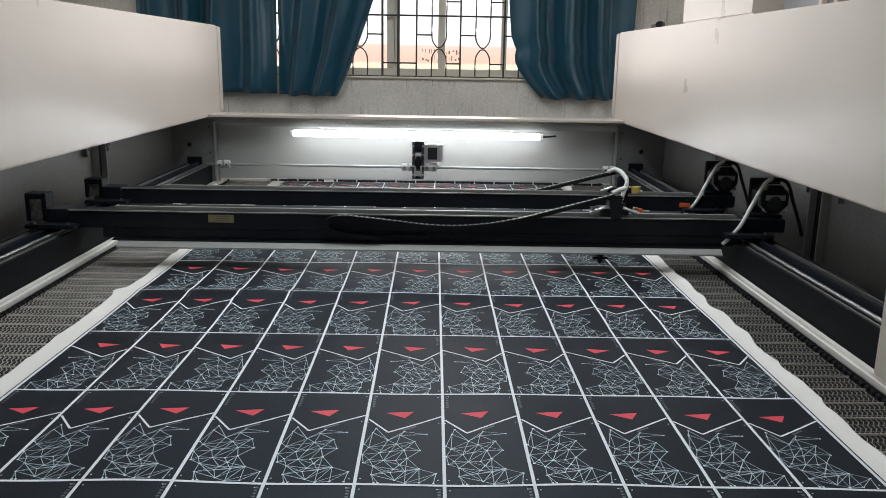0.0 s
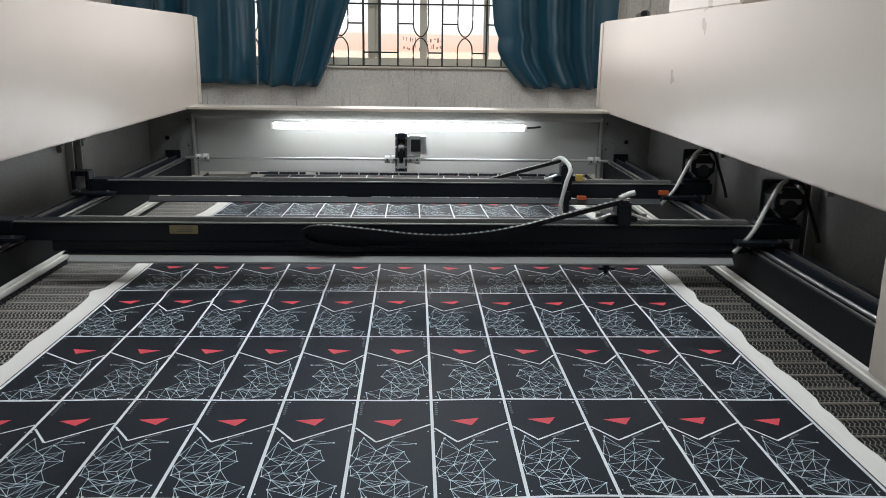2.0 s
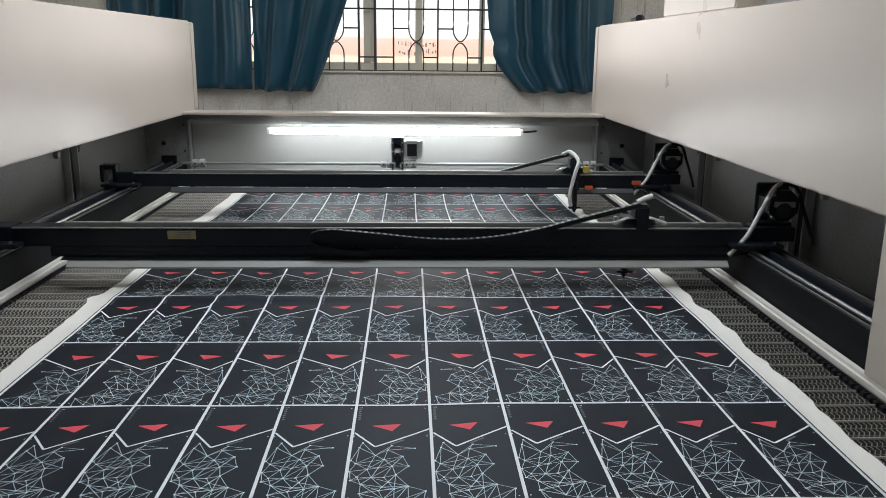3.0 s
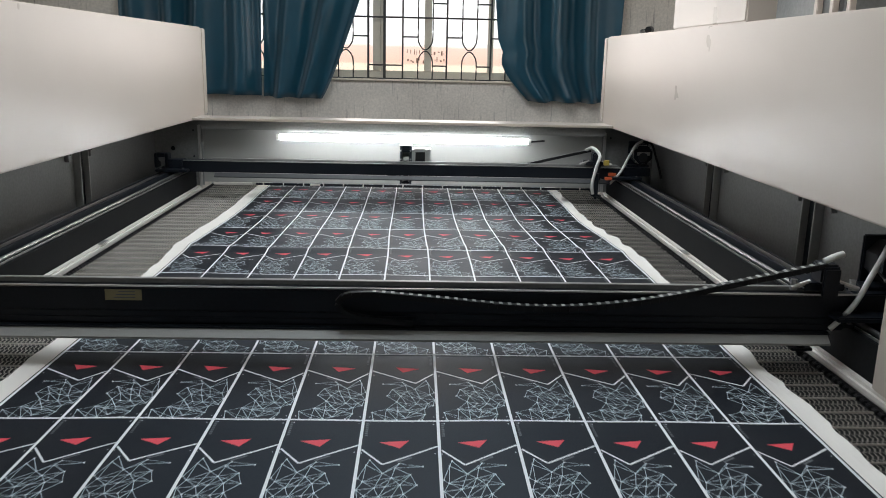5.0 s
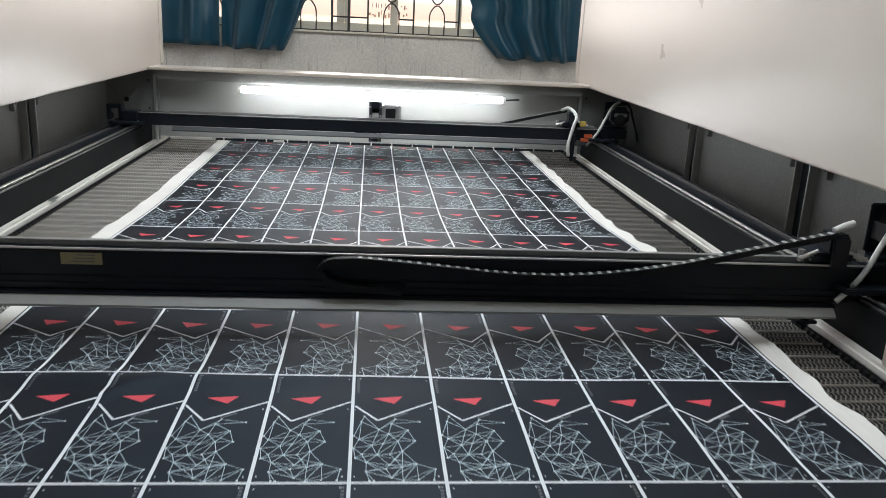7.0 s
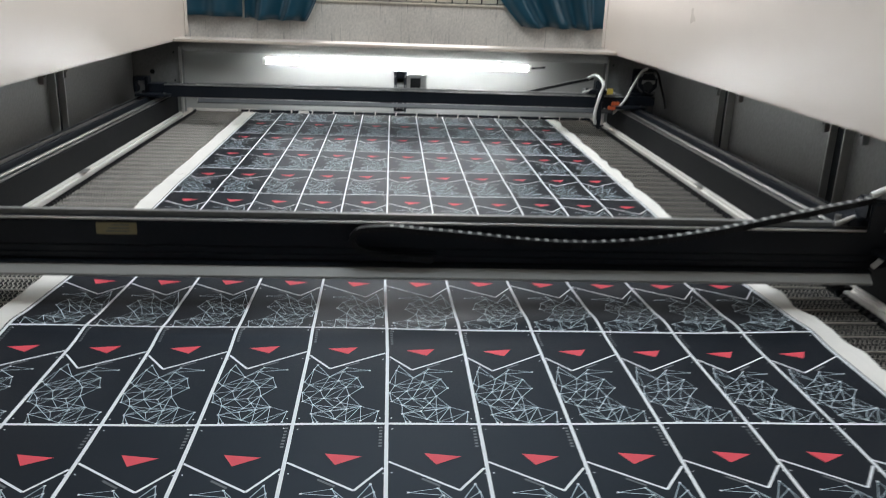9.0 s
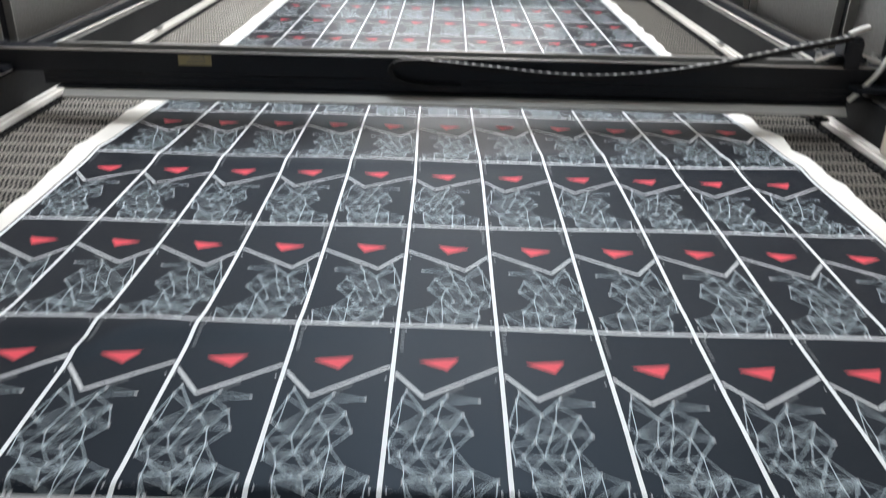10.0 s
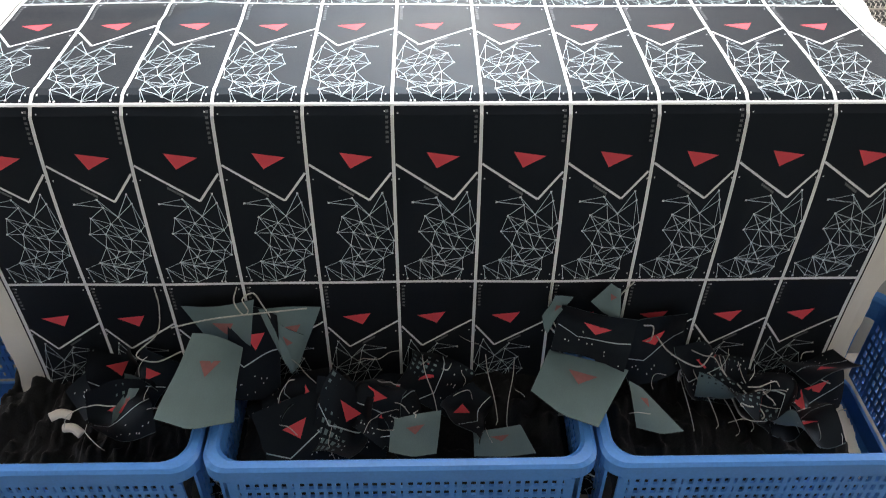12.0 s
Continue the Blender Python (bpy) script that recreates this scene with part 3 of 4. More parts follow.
# ---- printed cloth ----
# the print's drawing, on a sketch of one cell: left edge upright at 45, right edge leaning from 425 to 525
NET = {"A": (92, 245), "A0": (106, 220), "B": (180, 284), "C": (240, 256), "C2": (258, 234), "D": (379, 247), "E": (228, 305), "F": (322, 288), "G": (360, 338), "H": (85, 328), "I": (58, 312),
       "J": (203, 349), "K": (147, 357), "L": (275, 338), "M": (58, 368), "N": (100, 396), "O": (70, 414), "P": (175, 399), "Q": (240, 397), "R": (300, 383), "S": (266, 421), "T": (125, 433)}
NET_LOW = {"U": (238, 446), "V": (302, 456), "W": (372, 441), "X": (467, 466), "Y": (125, 480), "Z": (222, 465), "a": (252, 508), "b": (310, 523), "c": (387, 518), "d": (463, 520), "e": (145, 523), "f": (166, 523)}
JOINS = ("D-C D-C2 C2-C C2-B C-B C-E C-F F-G F-E F-L F-J G-L G-R G-E E-B E-L E-J E-K B-A B-H B-K A-A0 A-H A-I A0-B H-K H-J H-E H-I L-J L-R L-Q J-K J-P K-P K-N K-M M-N I-H M-O M-H "
         "P-N P-Q P-S P-U P-T P-L N-O N-T O-T O-P R-S R-W R-V S-U S-V S-Q S-W U-V U-Z U-T U-W U-R W-V W-X W-c W-b W-a X-c X-d X-b V-b V-Z Z-a Z-T Z-Y Z-W T-Y T-a Y-e Y-f Y-a Y-U a-b a-V c-b N-P Q-R")


def cell_uv(x, y):
    """Sketch units of one motif to fractions of its cell, in perspective."""
    wide = 380 + (y - 25) * 100 / 508
    return ((x - 45) / wide, (1 / wide - 1 / 480) / (1 / 380 - 1 / 480))


def motif():
    """Polygons of one cell, as (colour index, points in metres)."""
    out = []
    def put(p):
        u, v = cell_uv(*p)
        return Vector((u * CW, v * L))
    def stroke(a, b, w, mi):
        d = (b - a)
        n = max(1, int(d.length / 0.03))
        side = Vector((-d.y, d.x)).normalized() * w / 2
        for k in range(n):
            p, q = a + d * (k / n), a + d * ((k + 1) / n)
            out.append((mi, [p - side, q - side, q + side, p + side]))
    p = {k: put(q) for k, q in {**NET, **NET_LOW}.items()}
    for k, pair in enumerate(JOINS.split()):
        a, b = pair.split("-")
        stroke(p[a], p[b], (0.0013, 0.001, 0.0011)[k % 3], 2)
    for q in p.values():
        out.append((1, [q + Vector(c) * 0.0019 for c in ((-1, -1), (1, -1), (1, 1), (-1, 1))]))
    a, b, c = put((57, 168)), put((172, 240)), put((440, 148))
    stroke(a, b, 0.0042, 1)
    stroke(b, c, 0.0042, 1)
    out.append((3, [put(q) for q in ((141, 131), (249, 158), (291, 121))]))
    for q in ((57, 186), (433, 184), (70, 502), (484, 503), (405, 42), (78, 38)):
        q = put(q)
        out.append((1, [q + Vector(c) * 0.0012 for c in ((-1, -1), (1, -1), (1, 1), (-1, 1))]))
    for k in range(7):
        q = put((68 + k * 0.4, 38 + 10 * k))
        out.append((4, [q + Vector(c) for c in ((-0.0026, -0.0022), (0.0026, -0.0022), (0.0026, 0.0024), (-0.0026, 0.0024))]))
        q = put((252 + 10 * k, 225 - 3.4 * k))
        out.append((4, [q + Vector(c) for c in ((-0.0017, -0.003), (0.0019, -0.002), (0.0017, 0.003), (-0.0019, 0.002))]))
    return out


MOTIF = motif()


def clip(poly, lo, hi):
    for lim, keep in ((lo, 1), (hi, -1)):
        res = []
        for a, b in zip(poly, poly[1:] + poly[:1]):
            ia, ib = keep * (a[1] - lim) >= 0, keep * (b[1] - lim) >= 0
            if ia:
                res.append(a)
            if ia != ib:
                f = (lim - a[1]) / (b[1] - a[1])
                res.append((a[0] + (b[0] - a[0]) * f, lim))
        poly = res
        if len(poly) < 3:
            return []
    return poly


def ripple(x, s):
    """Height of the cloth over the bed: slack waves and one crease."""
    z = 0.0016 * math.sin(s * 9 + 1.3 * math.sin(x * 2.1)) + 0.0012 * math.sin(x * 11 + s * 4) + 0.0028
    z += 0.007 * math.exp(-((s - 0.385 - 0.03 * math.sin(x * 3)) / 0.035) ** 2) * (0.25 + 0.75 * math.exp(-((x + 0.45) / 0.3) ** 2))
    z += 0.007 * math.exp(-((x + 0.48 - 0.9 * (s - 0.33)) / 0.022) ** 2) * math.exp(-((s - 0.3) / 0.07) ** 2)
    z += 0.006 * math.exp(-((s - 1.13 - 0.04 * math.sin(x * 4)) / 0.05) ** 2)
    ease = max(0, min(1, (s - 0.037) / 0.12, (2.5 - s) / 0.12))
    return 0.0015 + (z - 0.0015) * ease * ease * (3 - 2 * ease)


def drawn_in(x, s):
    """Across the bed: the cloth is stretched narrower towards the feed."""
    f = max(0.0, min(1.0, (s - 1.1) / 0.7))
    g = max(0.0, min(1.0, (s - 0.95) / 0.6))
    return x * (1 - 0.05 * f * f * (3 - 2 * f)) - 0.011 * g * g * (3 - 2 * g)


def fringe(s, side):
    fray = 0.005 * noise.noise(Vector((s * 22, side * 3, 0.5))) + 0.003 * noise.noise(Vector((s * 60, side * 5, 2.5)))
    if side > 0:
        return HALF + 0.05 + 0.004 * math.sin(s * 15) + 0.0025 * math.sin(s * 33 + 1) + fray
    past = max(0.0, min(1.0, (s - 0.37) / 0.05)) - max(0.0, min(1.4, (s - 0.9) / 0.35))
    return -HALF - 0.06 + 0.014 * past - 0.0018 * math.sin(s * 17 + 2) - 0.012 * math.exp(-((s - 0.36) / 0.03) ** 2) + fray * 0.7


def hang_wave(x, s):
    """Slack folds of the cloth that ends up hanging, none at the bed's edge."""
    deep = max(0.0, min(1.0, (-0.1 - s) / 0.5))
    wave = 1 + math.sin(x * 7.5 + 2.2 * math.sin(s * 2.6) + 0.8) * 0.6 + 0.4 * math.sin(x * 17 + s * 5)
    return 0.0015 + 0.0035 * deep * wave


def cloth_mesh(name, s0, s1, flat):
    """Printed cloth between two coordinates, its middle at the origin when flat, else in place."""
    verts, faces, mats = [], [], []
    mid = (s0 + s1) / 2 if flat else 0.0
    height = hang_wave if flat else ripple
    def add(poly, lift, mi):
        base = len(verts)
        verts.extend((drawn_in(x, s), s - mid, height(x, s) + lift) for x, s in poly)
        faces.append(tuple(range(base, base + len(poly))))
        mats.append(mi)
    ns = max(1, round((s1 - s0) / 0.0187))
    xs = [-HALF + 0.025 * k for k in range(67)]
    index = {}
    def vid(k, x, s):
        if k not in index:
            index[k] = len(verts)
            verts.append((drawn_in(x, s), s - mid, height(x, s)))
        return index[k]
    for j in range(ns):
        sa, sb = s0 + (s1 - s0) * j / ns, s0 + (s1 - s0) * (j + 1) / ns
        for i in range(66):
            faces.append((vid((i, j), xs[i], sa), vid((i + 1, j), xs[i + 1], sa), vid((i + 1, j + 1), xs[i + 1], sb), vid((i, j + 1), xs[i], sb)))
            mats.append(0)
        for side in (1, -1):
            e = HALF * side
            for k in range(3):
                fa = [e + (fringe(sa, side) - e) * q / 3 for q in (k, k + 1)]
                fb = [e + (fringe(sb, side) - e) * q / 3 for q in (k, k + 1)]
                curl = [(0.006 if side > 0 else 0.002) * (q / 3) ** 3 * (0.4 + math.sin(sa * 19 + side) ** 2) for q in (k, k + 1)]
                curlb = [(0.006 if side > 0 else 0.002) * (q / 3) ** 3 * (0.4 + math.sin(sb * 19 + side) ** 2) for q in (k, k + 1)]
                base = len(verts)
                verts.extend([(drawn_in(fa[0], sa), sa - mid, height(e, sa) + curl[0]), (drawn_in(fa[1], sa), sa - mid, height(e, sa) + curl[1]), (drawn_in(fb[1], sb), sb - mid, height(e, sb) + curlb[1]), (drawn_in(fb[0], sb), sb - mid, height(e, sb) + curlb[0])])
                faces.append((base, base + 1, base + 2, base + 3) if side > 0 else (base + 3, base + 2, base + 1, base))
                mats.append(5)
    r0, r1 = math.floor(s0 / L + 1e-6), math.ceil(s1 / L - 1e-6)
    for r in range(r0, r1 + 1):
        for c in range(66):
            q = clip([(xs[c], r * L - 0.003), (xs[c + 1], r * L - 0.003), (xs[c + 1], r * L + 0.003), (xs[c], r * L + 0.003)], s0, s1)
            if q:
                add(q, 0.0009, 1)
        if r == r1:
            break
        for c in range(11):
            x0 = -HALF + c * CW
            for mi, poly in MOTIF:
                pp = [((CW - p[0] if r % 2 else p[0]) + x0, p[1] + r * L) for p in poly]
                if r % 2:
                    pp = pp[::-1]
                q = clip(pp, s0, s1)
                if q:
                    add(q, 0.0006, mi)
    for c in range(12):
        x0 = -HALF + c * CW
        for j in range(ns):
            sa, sb = s0 + (s1 - s0) * j / ns, s0 + (s1 - s0) * (j + 1) / ns
            add([(x0 - 0.003, sa), (x0 + 0.003, sa), (x0 + 0.003, sb), (x0 - 0.003, sb)], 0.0011, 1)
    for side in (1, -1):
        x0 = (HALF + 0.005) * side
        for j in range(ns):
            sa, sb = s0 + (s1 - s0) * j / ns, s0 + (s1 - s0) * (j + 1) / ns
            add([(x0 - 0.0014, sa), (x0 + 0.0014, sa), (x0 + 0.0014, sb), (x0 - 0.0014, sb)], 0.0013, 0)
    me = bpy.data.meshes.new(name)
    me.from_pydata(verts, [], faces)
    for m in (CLOTH, INK_WHITE, INK_GREY, INK_RED, INK_DIM, SELVEDGE):
        me.materials.append(m)
    me.polygons.foreach_set("material_index", mats)
    me.polygons.foreach_set("use_smooth", [True] * len(faces))
    me.update()
    return me


FABRIC = thing("printed_fabric", "black fabric printed with white grid, line nets and red triangles", "fabric")
SHEET = new("sheet", cloth_mesh("sheet", FOLD_Y + 0.002, 2.5, False))
SHEET.parent = FABRIC
SHEET.location = (0, 0, BED)
H = L / 20
STRIPS = []
for k in range(112):
    s1 = FOLD_Y + 0.002 - k * H
    ob = new("strip", cloth_mesh("strip", s1 - H - 0.0007, s1 + 0.0007, True))
    ob.parent = FABRIC
    STRIPS.append((ob, (s1 - H / 2) * 1.014))
s = 2.5
while s < 4.5:
    ob = new("strip", cloth_mesh("strip", s, s + L / 15, True))
    ob.parent = FABRIC
    STRIPS.append((ob, s + L / 30))
    s += L / 15

# ---- wire belt ----
SEG = 0.075
pts = []
for k in range(9):
    a = k / 8 * math.pi
    pts.append((0.052 - 0.047 * math.sin(a), 0.808 + 0.047 * math.cos(a), math.degrees(a)))
BELT_FRONT = polyline(pts + [(0.6, 0.745, 180), (3.0, 0.745, 180)])
pts = []
for k in range(9):
    a = k / 8 * math.pi
    pts.append((4.22 + 0.047 * math.sin(a), 0.808 + 0.047 * math.cos(a), -math.degrees(a)))
BELT_REAR = polyline(pts + [(2.0, 0.73, -180), (0.6, 0.73, -180)])


def belt_pose(s):
    if s < 0.052:
        y, z, a = along(BELT_FRONT, 0.052 - s)
    elif s > 4.22:
        y, z, a = along(BELT_REAR, s - 4.22)
    else:
        y, z, a = s, 0.855, 0
    return pose(0, y, z, a, 0, 0)


def belt_segment_mesh():
    verts, faces = [], []
    rows, step = 5, 0.0105
    for x0, x1 in ((-1.112, -0.76), (0.74, 1.022)):
        n = int((x1 - x0) / step)
        for r in range(rows):
            yc = -SEG / 2 + (r + 0.5) * SEG / rows
            lean = 0.0045 if r % 2 else -0.0045
            for i in range(n):
                x = x0 + (i + 0.5) * step + (0.002 if r % 2 else 0)
                base = len(verts)
                for y, dx, z in ((yc - 0.0072, -lean, -0.004), (yc, 0, 0.0), (yc + 0.0072, lean, -0.004)):
                    verts.extend([(x + dx - 0.00115, y, z), (x + dx + 0.00115, y, z - 0.0006)])
                faces += [(base, base + 1, base + 3, base + 2), (base + 2, base + 3, base + 5, base + 4)]
    for yc in (-SEG / 2 + 0.004,):
        base = len(verts)
        for x in (-1.112, 1.022):
            for dy, dz in ((-0.002, -0.0055), (-0.001, -0.002), (0.001, -0.002), (0.002, -0.0055)):
                verts.append((x, yc + dy, dz - 0.001))
        faces += [(base + k, base + (k + 1) % 4, base + 4 + (k + 1) % 4, base + 4 + k) for k in range(4)]
    me = bpy.data.meshes.new("belt_segment")
    me.from_pydata(verts, [], faces)
    me.materials.append(WIRE)
    me.update()
    return me


def edge_link_mesh():
    bm = bmesh.new()
    for k in range(3):
        y = -SEG / 2 + SEG * (k + 0.5) / 3
        box(bm, -0.009, 0.009, y - 0.0095, y + 0.0095, -0.012, 0.0, 0.002)
        box(bm, -0.0035, 0.0035, y - 0.0035, y + 0.0035, 0.0005, 0.003, 0.0)
    return mesh_of("edge_link", bm, BLACK_PLASTIC)


BELT = thing("conveyor_belt", "worn steel wire-mesh conveyor belt under the fabric", "belt")
SEG_MESH = belt_segment_mesh()
EDGE_LINK = edge_link_mesh()
SEGMENTS = []
for k in range(-22, 59):
    ob = new("belt_segment", SEG_MESH)
    ob.parent = BELT
    for ex in (-1.124, 1.034):
        link = new("edge_link", EDGE_LINK)
        link.parent = ob
        link.location = (ex, 0, 0)
    SEGMENTS.append((ob, k * SEG + SEG / 2))
# sheet added close under the wires so that the gaps stay dark
bx("belt_shade_sheet", GAP_SHADE, MACHINE, -1.115, 1.025, 0.06, 4.2, 0.838, 0.846, 0.0)

# ---- gantries ----
GANTRY_F = [(0, 2.171), (0.5, 2.16), (1, 1.892), (1.5, 1.812), (2, 1.977), (2.5, 2.174), (3, 1.983), (3.2, 1.915), (4.6, 1.41), (4.8, 1.395), (12, 1.395)]
GANTRY_R = [(0, 2.64), (0.5, 2.72), (1, 2.99), (1.5, 3.02), (2, 2.75), (2.5, 2.9), (3, 3.09), (3.2, 3.15), (4.5, 3.69), (4.8, 3.70), (12, 3.70)]
HEAD_F = [(0, 0.657), (0.5, 0.81), (1, 0.804), (1.5, 0.70), (2, 0.673), (2.5, 0.671), (3, 0.742), (3.2, 0.79), (4.6, 1.0), (4.8, 1.005), (12, 1.005)]
HEAD_R = [(0, 0.785), (0.5, 0.785), (1, 0.784), (1.5, 0.645), (2, 0.64), (2.5, 0.68), (3, 0.757), (3.2, 0.775), (4.5, 0.945), (4.8, 0.95), (12, 0.95)]
GX0, GX1, GZ0, GZ1 = -1.04, 1.1, 0.952, 1.04
NLINK = 64


def chain_shape(hx, s, deep):
    """Point of the cable chain at fraction s, for a head at hx: it lies along the bar, turns over and rises to the head."""
    left = -0.30 + 0.43 * (hx - 0.657)
    reach = hx - left
    a = [(left + 0.16, -0.075), (left + 0.06, -0.066), (left + 0.012, -0.052), (left - 0.004, -0.03), (left + 0.012, -0.01)]
    b = [(left + reach * f, d) for f, d in ((0.06, -0.004), (0.115, -0.008), (0.228, -0.019), (0.345, -0.031), (0.46, -0.033), (0.575, -0.022), (0.69, 0.0), (0.806, 0.031), (0.92, 0.061), (0.985, 0.078))]
    p = curve_points([(x, deep, z) for x, z in a + b], 6)
    d = [0.0]
    for q, r in zip(p, p[1:]):
        d.append(d[-1] + (r - q).length)
    want = s * d[-1]
    for i in range(len(p) - 1):
        if want <= d[i + 1] + 1e-9:
            f = (want - d[i]) / max(1e-9, d[i + 1] - d[i])
            q = p[i].lerp(p[i + 1], f)
            w = p[i + 1] - p[i]
            return q, math.degrees(math.atan2(w.z, w.x))
    return p[-1], 0


def link_mesh():
    bm = bmesh.new()
    box(bm, -0.0112, 0.0112, -0.011, 0.009, -0.0075, 0.006, 0.0012)
    box(bm, -0.007, 0.0022, -0.0105, 0.0085, 0.0061, 0.0068, 0.0003, 1)
    return mesh_of("chain_link", bm, [BLACK_PLASTIC, CHAIN_GREY])


LINK = link_mesh()
PLAIN_LINK = mesh_of("chain_link", box(bmesh.new(), -0.0112, 0.0112, -0.011, 0.009, -0.0075, 0.006, 0.0012), BLACK_PLASTIC)


def gantry(name, label, front):
    """A cross bar on two end carriages; its origin lies on the bar's front face at x = 0."""
    g = thing(name, label, "gantry", "moving gantries", at=(0, 0, 0))
    part("beam", box(bmesh.new(), -1.165, GX1, 0.0, 0.085, 0.984, GZ1, 0.003), BLACK, g, "black aluminium cross beam")
    bx("beam_lip", ALU, g, -1.16, GX1, -0.003, 0.004, GZ1 + 0.0005, GZ1 + 0.0045, 0.001)
    bx("guide_rail", DARK_SHEET, g, GX0 + 0.02, GX1 - 0.02, 0.03, 0.045, GZ1 + 0.0005, GZ1 + 0.013, 0.001)
    if front:
        bx("beam_skirt", BLACK, g, GX0 - 0.015, GX1 - 0.03, 0.001, 0.08, GZ0, 0.9835, 0.002)
        bx("groove", BLACK, g, GX0, GX1, -0.0035, -0.0005, GZ0 + 0.008, GZ0 + 0.016, 0.0005)
        # black strip added to hide the lit top face of the air knife
        bx("added_knife_cover", BLACK, g, GX0 + 0.02, GX1 - 0.07, -0.017, -0.0083, GZ0 - 0.0064, GZ0 - 0.003, 0.0005)
        bx("foot_flange", BLACK, g, GX0 + 0.02, GX1 - 0.07, -0.008, 0.06, GZ0 - 0.007, GZ0 - 0.0005, 0.001)
    drop = 0.0053 if front else -0.0335
    bm = bmesh.new()
    ring = [[bm.verts.new((x, y, z)) for y, z in ((-0.0085, GZ0 - 0.002 - drop), (-0.014, GZ0 - 0.001 - drop), (-0.034, GZ0 - 0.018 - drop), (-0.034, GZ0 - 0.023 - drop), (-0.0085, GZ0 - 0.023 - drop))] for x in (GX0 + 0.04, GX1 - 0.075)]
    bm.faces.new(ring[0][::-1])
    bm.faces.new(ring[1])
    for k in range(5):
        bm.faces.new((ring[0][k], ring[0][(k + 1) % 5], ring[1][(k + 1) % 5], ring[1][k]))
    bmesh.ops.recalc_face_normals(bm, faces=bm.faces)
    part("air_knife", bm, PAINT_DULL if front else KNIFE, g, "pale sloping strip under the beam")
    if front:
        p = bx("rating_label", BRASS, g, -0.70, -0.615, -0.0025, -0.0006, 1.008, 1.034, 0.0003)
        for k in range(3):
            bx("label_line", INK_DIM, p, -0.68 + 0.006 * k, -0.63, -0.0032, -0.0027, 1.014 + 0.007 * k, 1.016 + 0.007 * k, 0.0)
    for s, xr in ((-1, -1.205), (1, 1.112)):
        sl = bx("end_carriage", BLACK, g, xr - 0.085, xr + 0.075, -0.05, 0.135, 0.987, 1.0, 0.003)
        bx("bearing_block", BLACK, sl, xr - 0.028, xr + 0.02, -0.02, 0.1, 0.9765, 0.9865, 0.002)
        for dy in (-0.03, 0.11):
            for dx in (-0.06, 0.05):
                part("bolt", rod(bmesh.new(), (xr + dx, dy, 1.0), (xr + dx, dy, 1.006), 0.005, 8), STEEL, sl)
    bx("end_plate", BLACK, g, -1.24, -1.166, 0.0, 0.08, 1.0005, 1.045, 0.003)
    high = 1.095 if front else 1.075
    bx("end_bracket", BLACK, g, -1.31, -1.295, 0.01, 0.07, 1.0005, high, 0.003)
    bx("end_bracket", BLACK, g, -1.256, -1.241, 0.01, 0.07, 1.0005, high, 0.003)
    bx("bracket_top", BLACK, g, -1.2945, -1.2565, 0.01, 0.07, high - 0.02, high - 0.001, 0.002)
    part("pulley", rod(bmesh.new(), (-1.276, 0.02, 1.045), (-1.276, 0.065, 1.045), 0.015, 14), DARK_SHEET, g)
    bx("end_plate", BLACK, g, 1.105, 1.24, 0.0, 0.08, 1.0005, 1.045, 0.003)
    # motor on the right end
    mx, mz = 1.2, 1.112
    def octagon(y0, y1, r):
        bm = rod(bmesh.new(), (0, y0, 0), (0, y1, 0), r, 8)
        bmesh.ops.rotate(bm, verts=bm.verts, matrix=Matrix.Rotation(radians(22.5), 3, "Y"))
        bmesh.ops.translate(bm, verts=bm.verts, vec=(mx, 0, mz))
        return bm
    m = part("motor", octagon(0.032, 0.085, 0.056), BLACK_PLASTIC, g)
    bx("motor_flange", BLACK, g, mx - 0.06, mx + 0.045, 0.0855, 0.095, 1.0455, mz + 0.062, 0.003)
    bx("motor_bracket", BLACK, g, 1.125, 1.24, 0.03, 0.084, 1.0455, 1.055, 0.002)
    part("motor_rim", octagon(0.026, 0.0315, 0.053), ALU, m)
    part("motor_face", octagon(0.012, 0.0255, 0.0505), BLACK, m)
    bx("motor_band", CAST_ALU, m, mx - 0.032, mx + 0.035, 0.0085, 0.0118, mz - 0.004, mz + 0.014, 0.001)
    part("motor_cap", rod(bmesh.new(), (mx, 0.0117, mz - 0.014), (mx, 0.007, mz - 0.014), 0.024, 20), KNIFE, m)
    for dx in (-0.036, 0.036):
        for dz in (-0.036, 0.036):
            part("bolt", rod(bmesh.new(), (mx + dx, 0.0118, mz + dz), (mx + dx, 0.006, mz + dz), 0.005, 8), STEEL, m)
    part("white_hose", tube(bmesh.new(), curve_points([(1.028, -0.014, 0.96), (1.05, -0.016, 0.985), (1.085, -0.014, 1.03), (1.115, -0.008, 1.09), (1.14, 0.0, 1.135), (1.165, 0.02, 1.165), (1.2, 0.05, 1.178)], 8), 0.0068), WHITE_HOSE, g, "thick white rubber hose")
    part("cable", tube(bmesh.new(), curve_points([(1.2, 0.06, 1.175), (1.25, 0.05, 1.165), (1.275, 0.04, 1.1), (1.295, 0.02, 1.03), (1.3, 0.0, 0.99)], 8), 0.006), BLACK_PLASTIC, g)
    bx("limit_switch", ORANGE, g, 1.02, 1.06, -0.014, -0.0005, 1.0, 1.018, 0.002) if not front else bx("limit_tab", BLACK, g, 1.13, 1.18, -0.06, -0.051, 0.99, 1.0, 0.001)
    bx("lower_chain_tray", BLACK, g, -0.1, 0.03, -0.02, -0.0005, 0.972, 0.976, 0.0005)
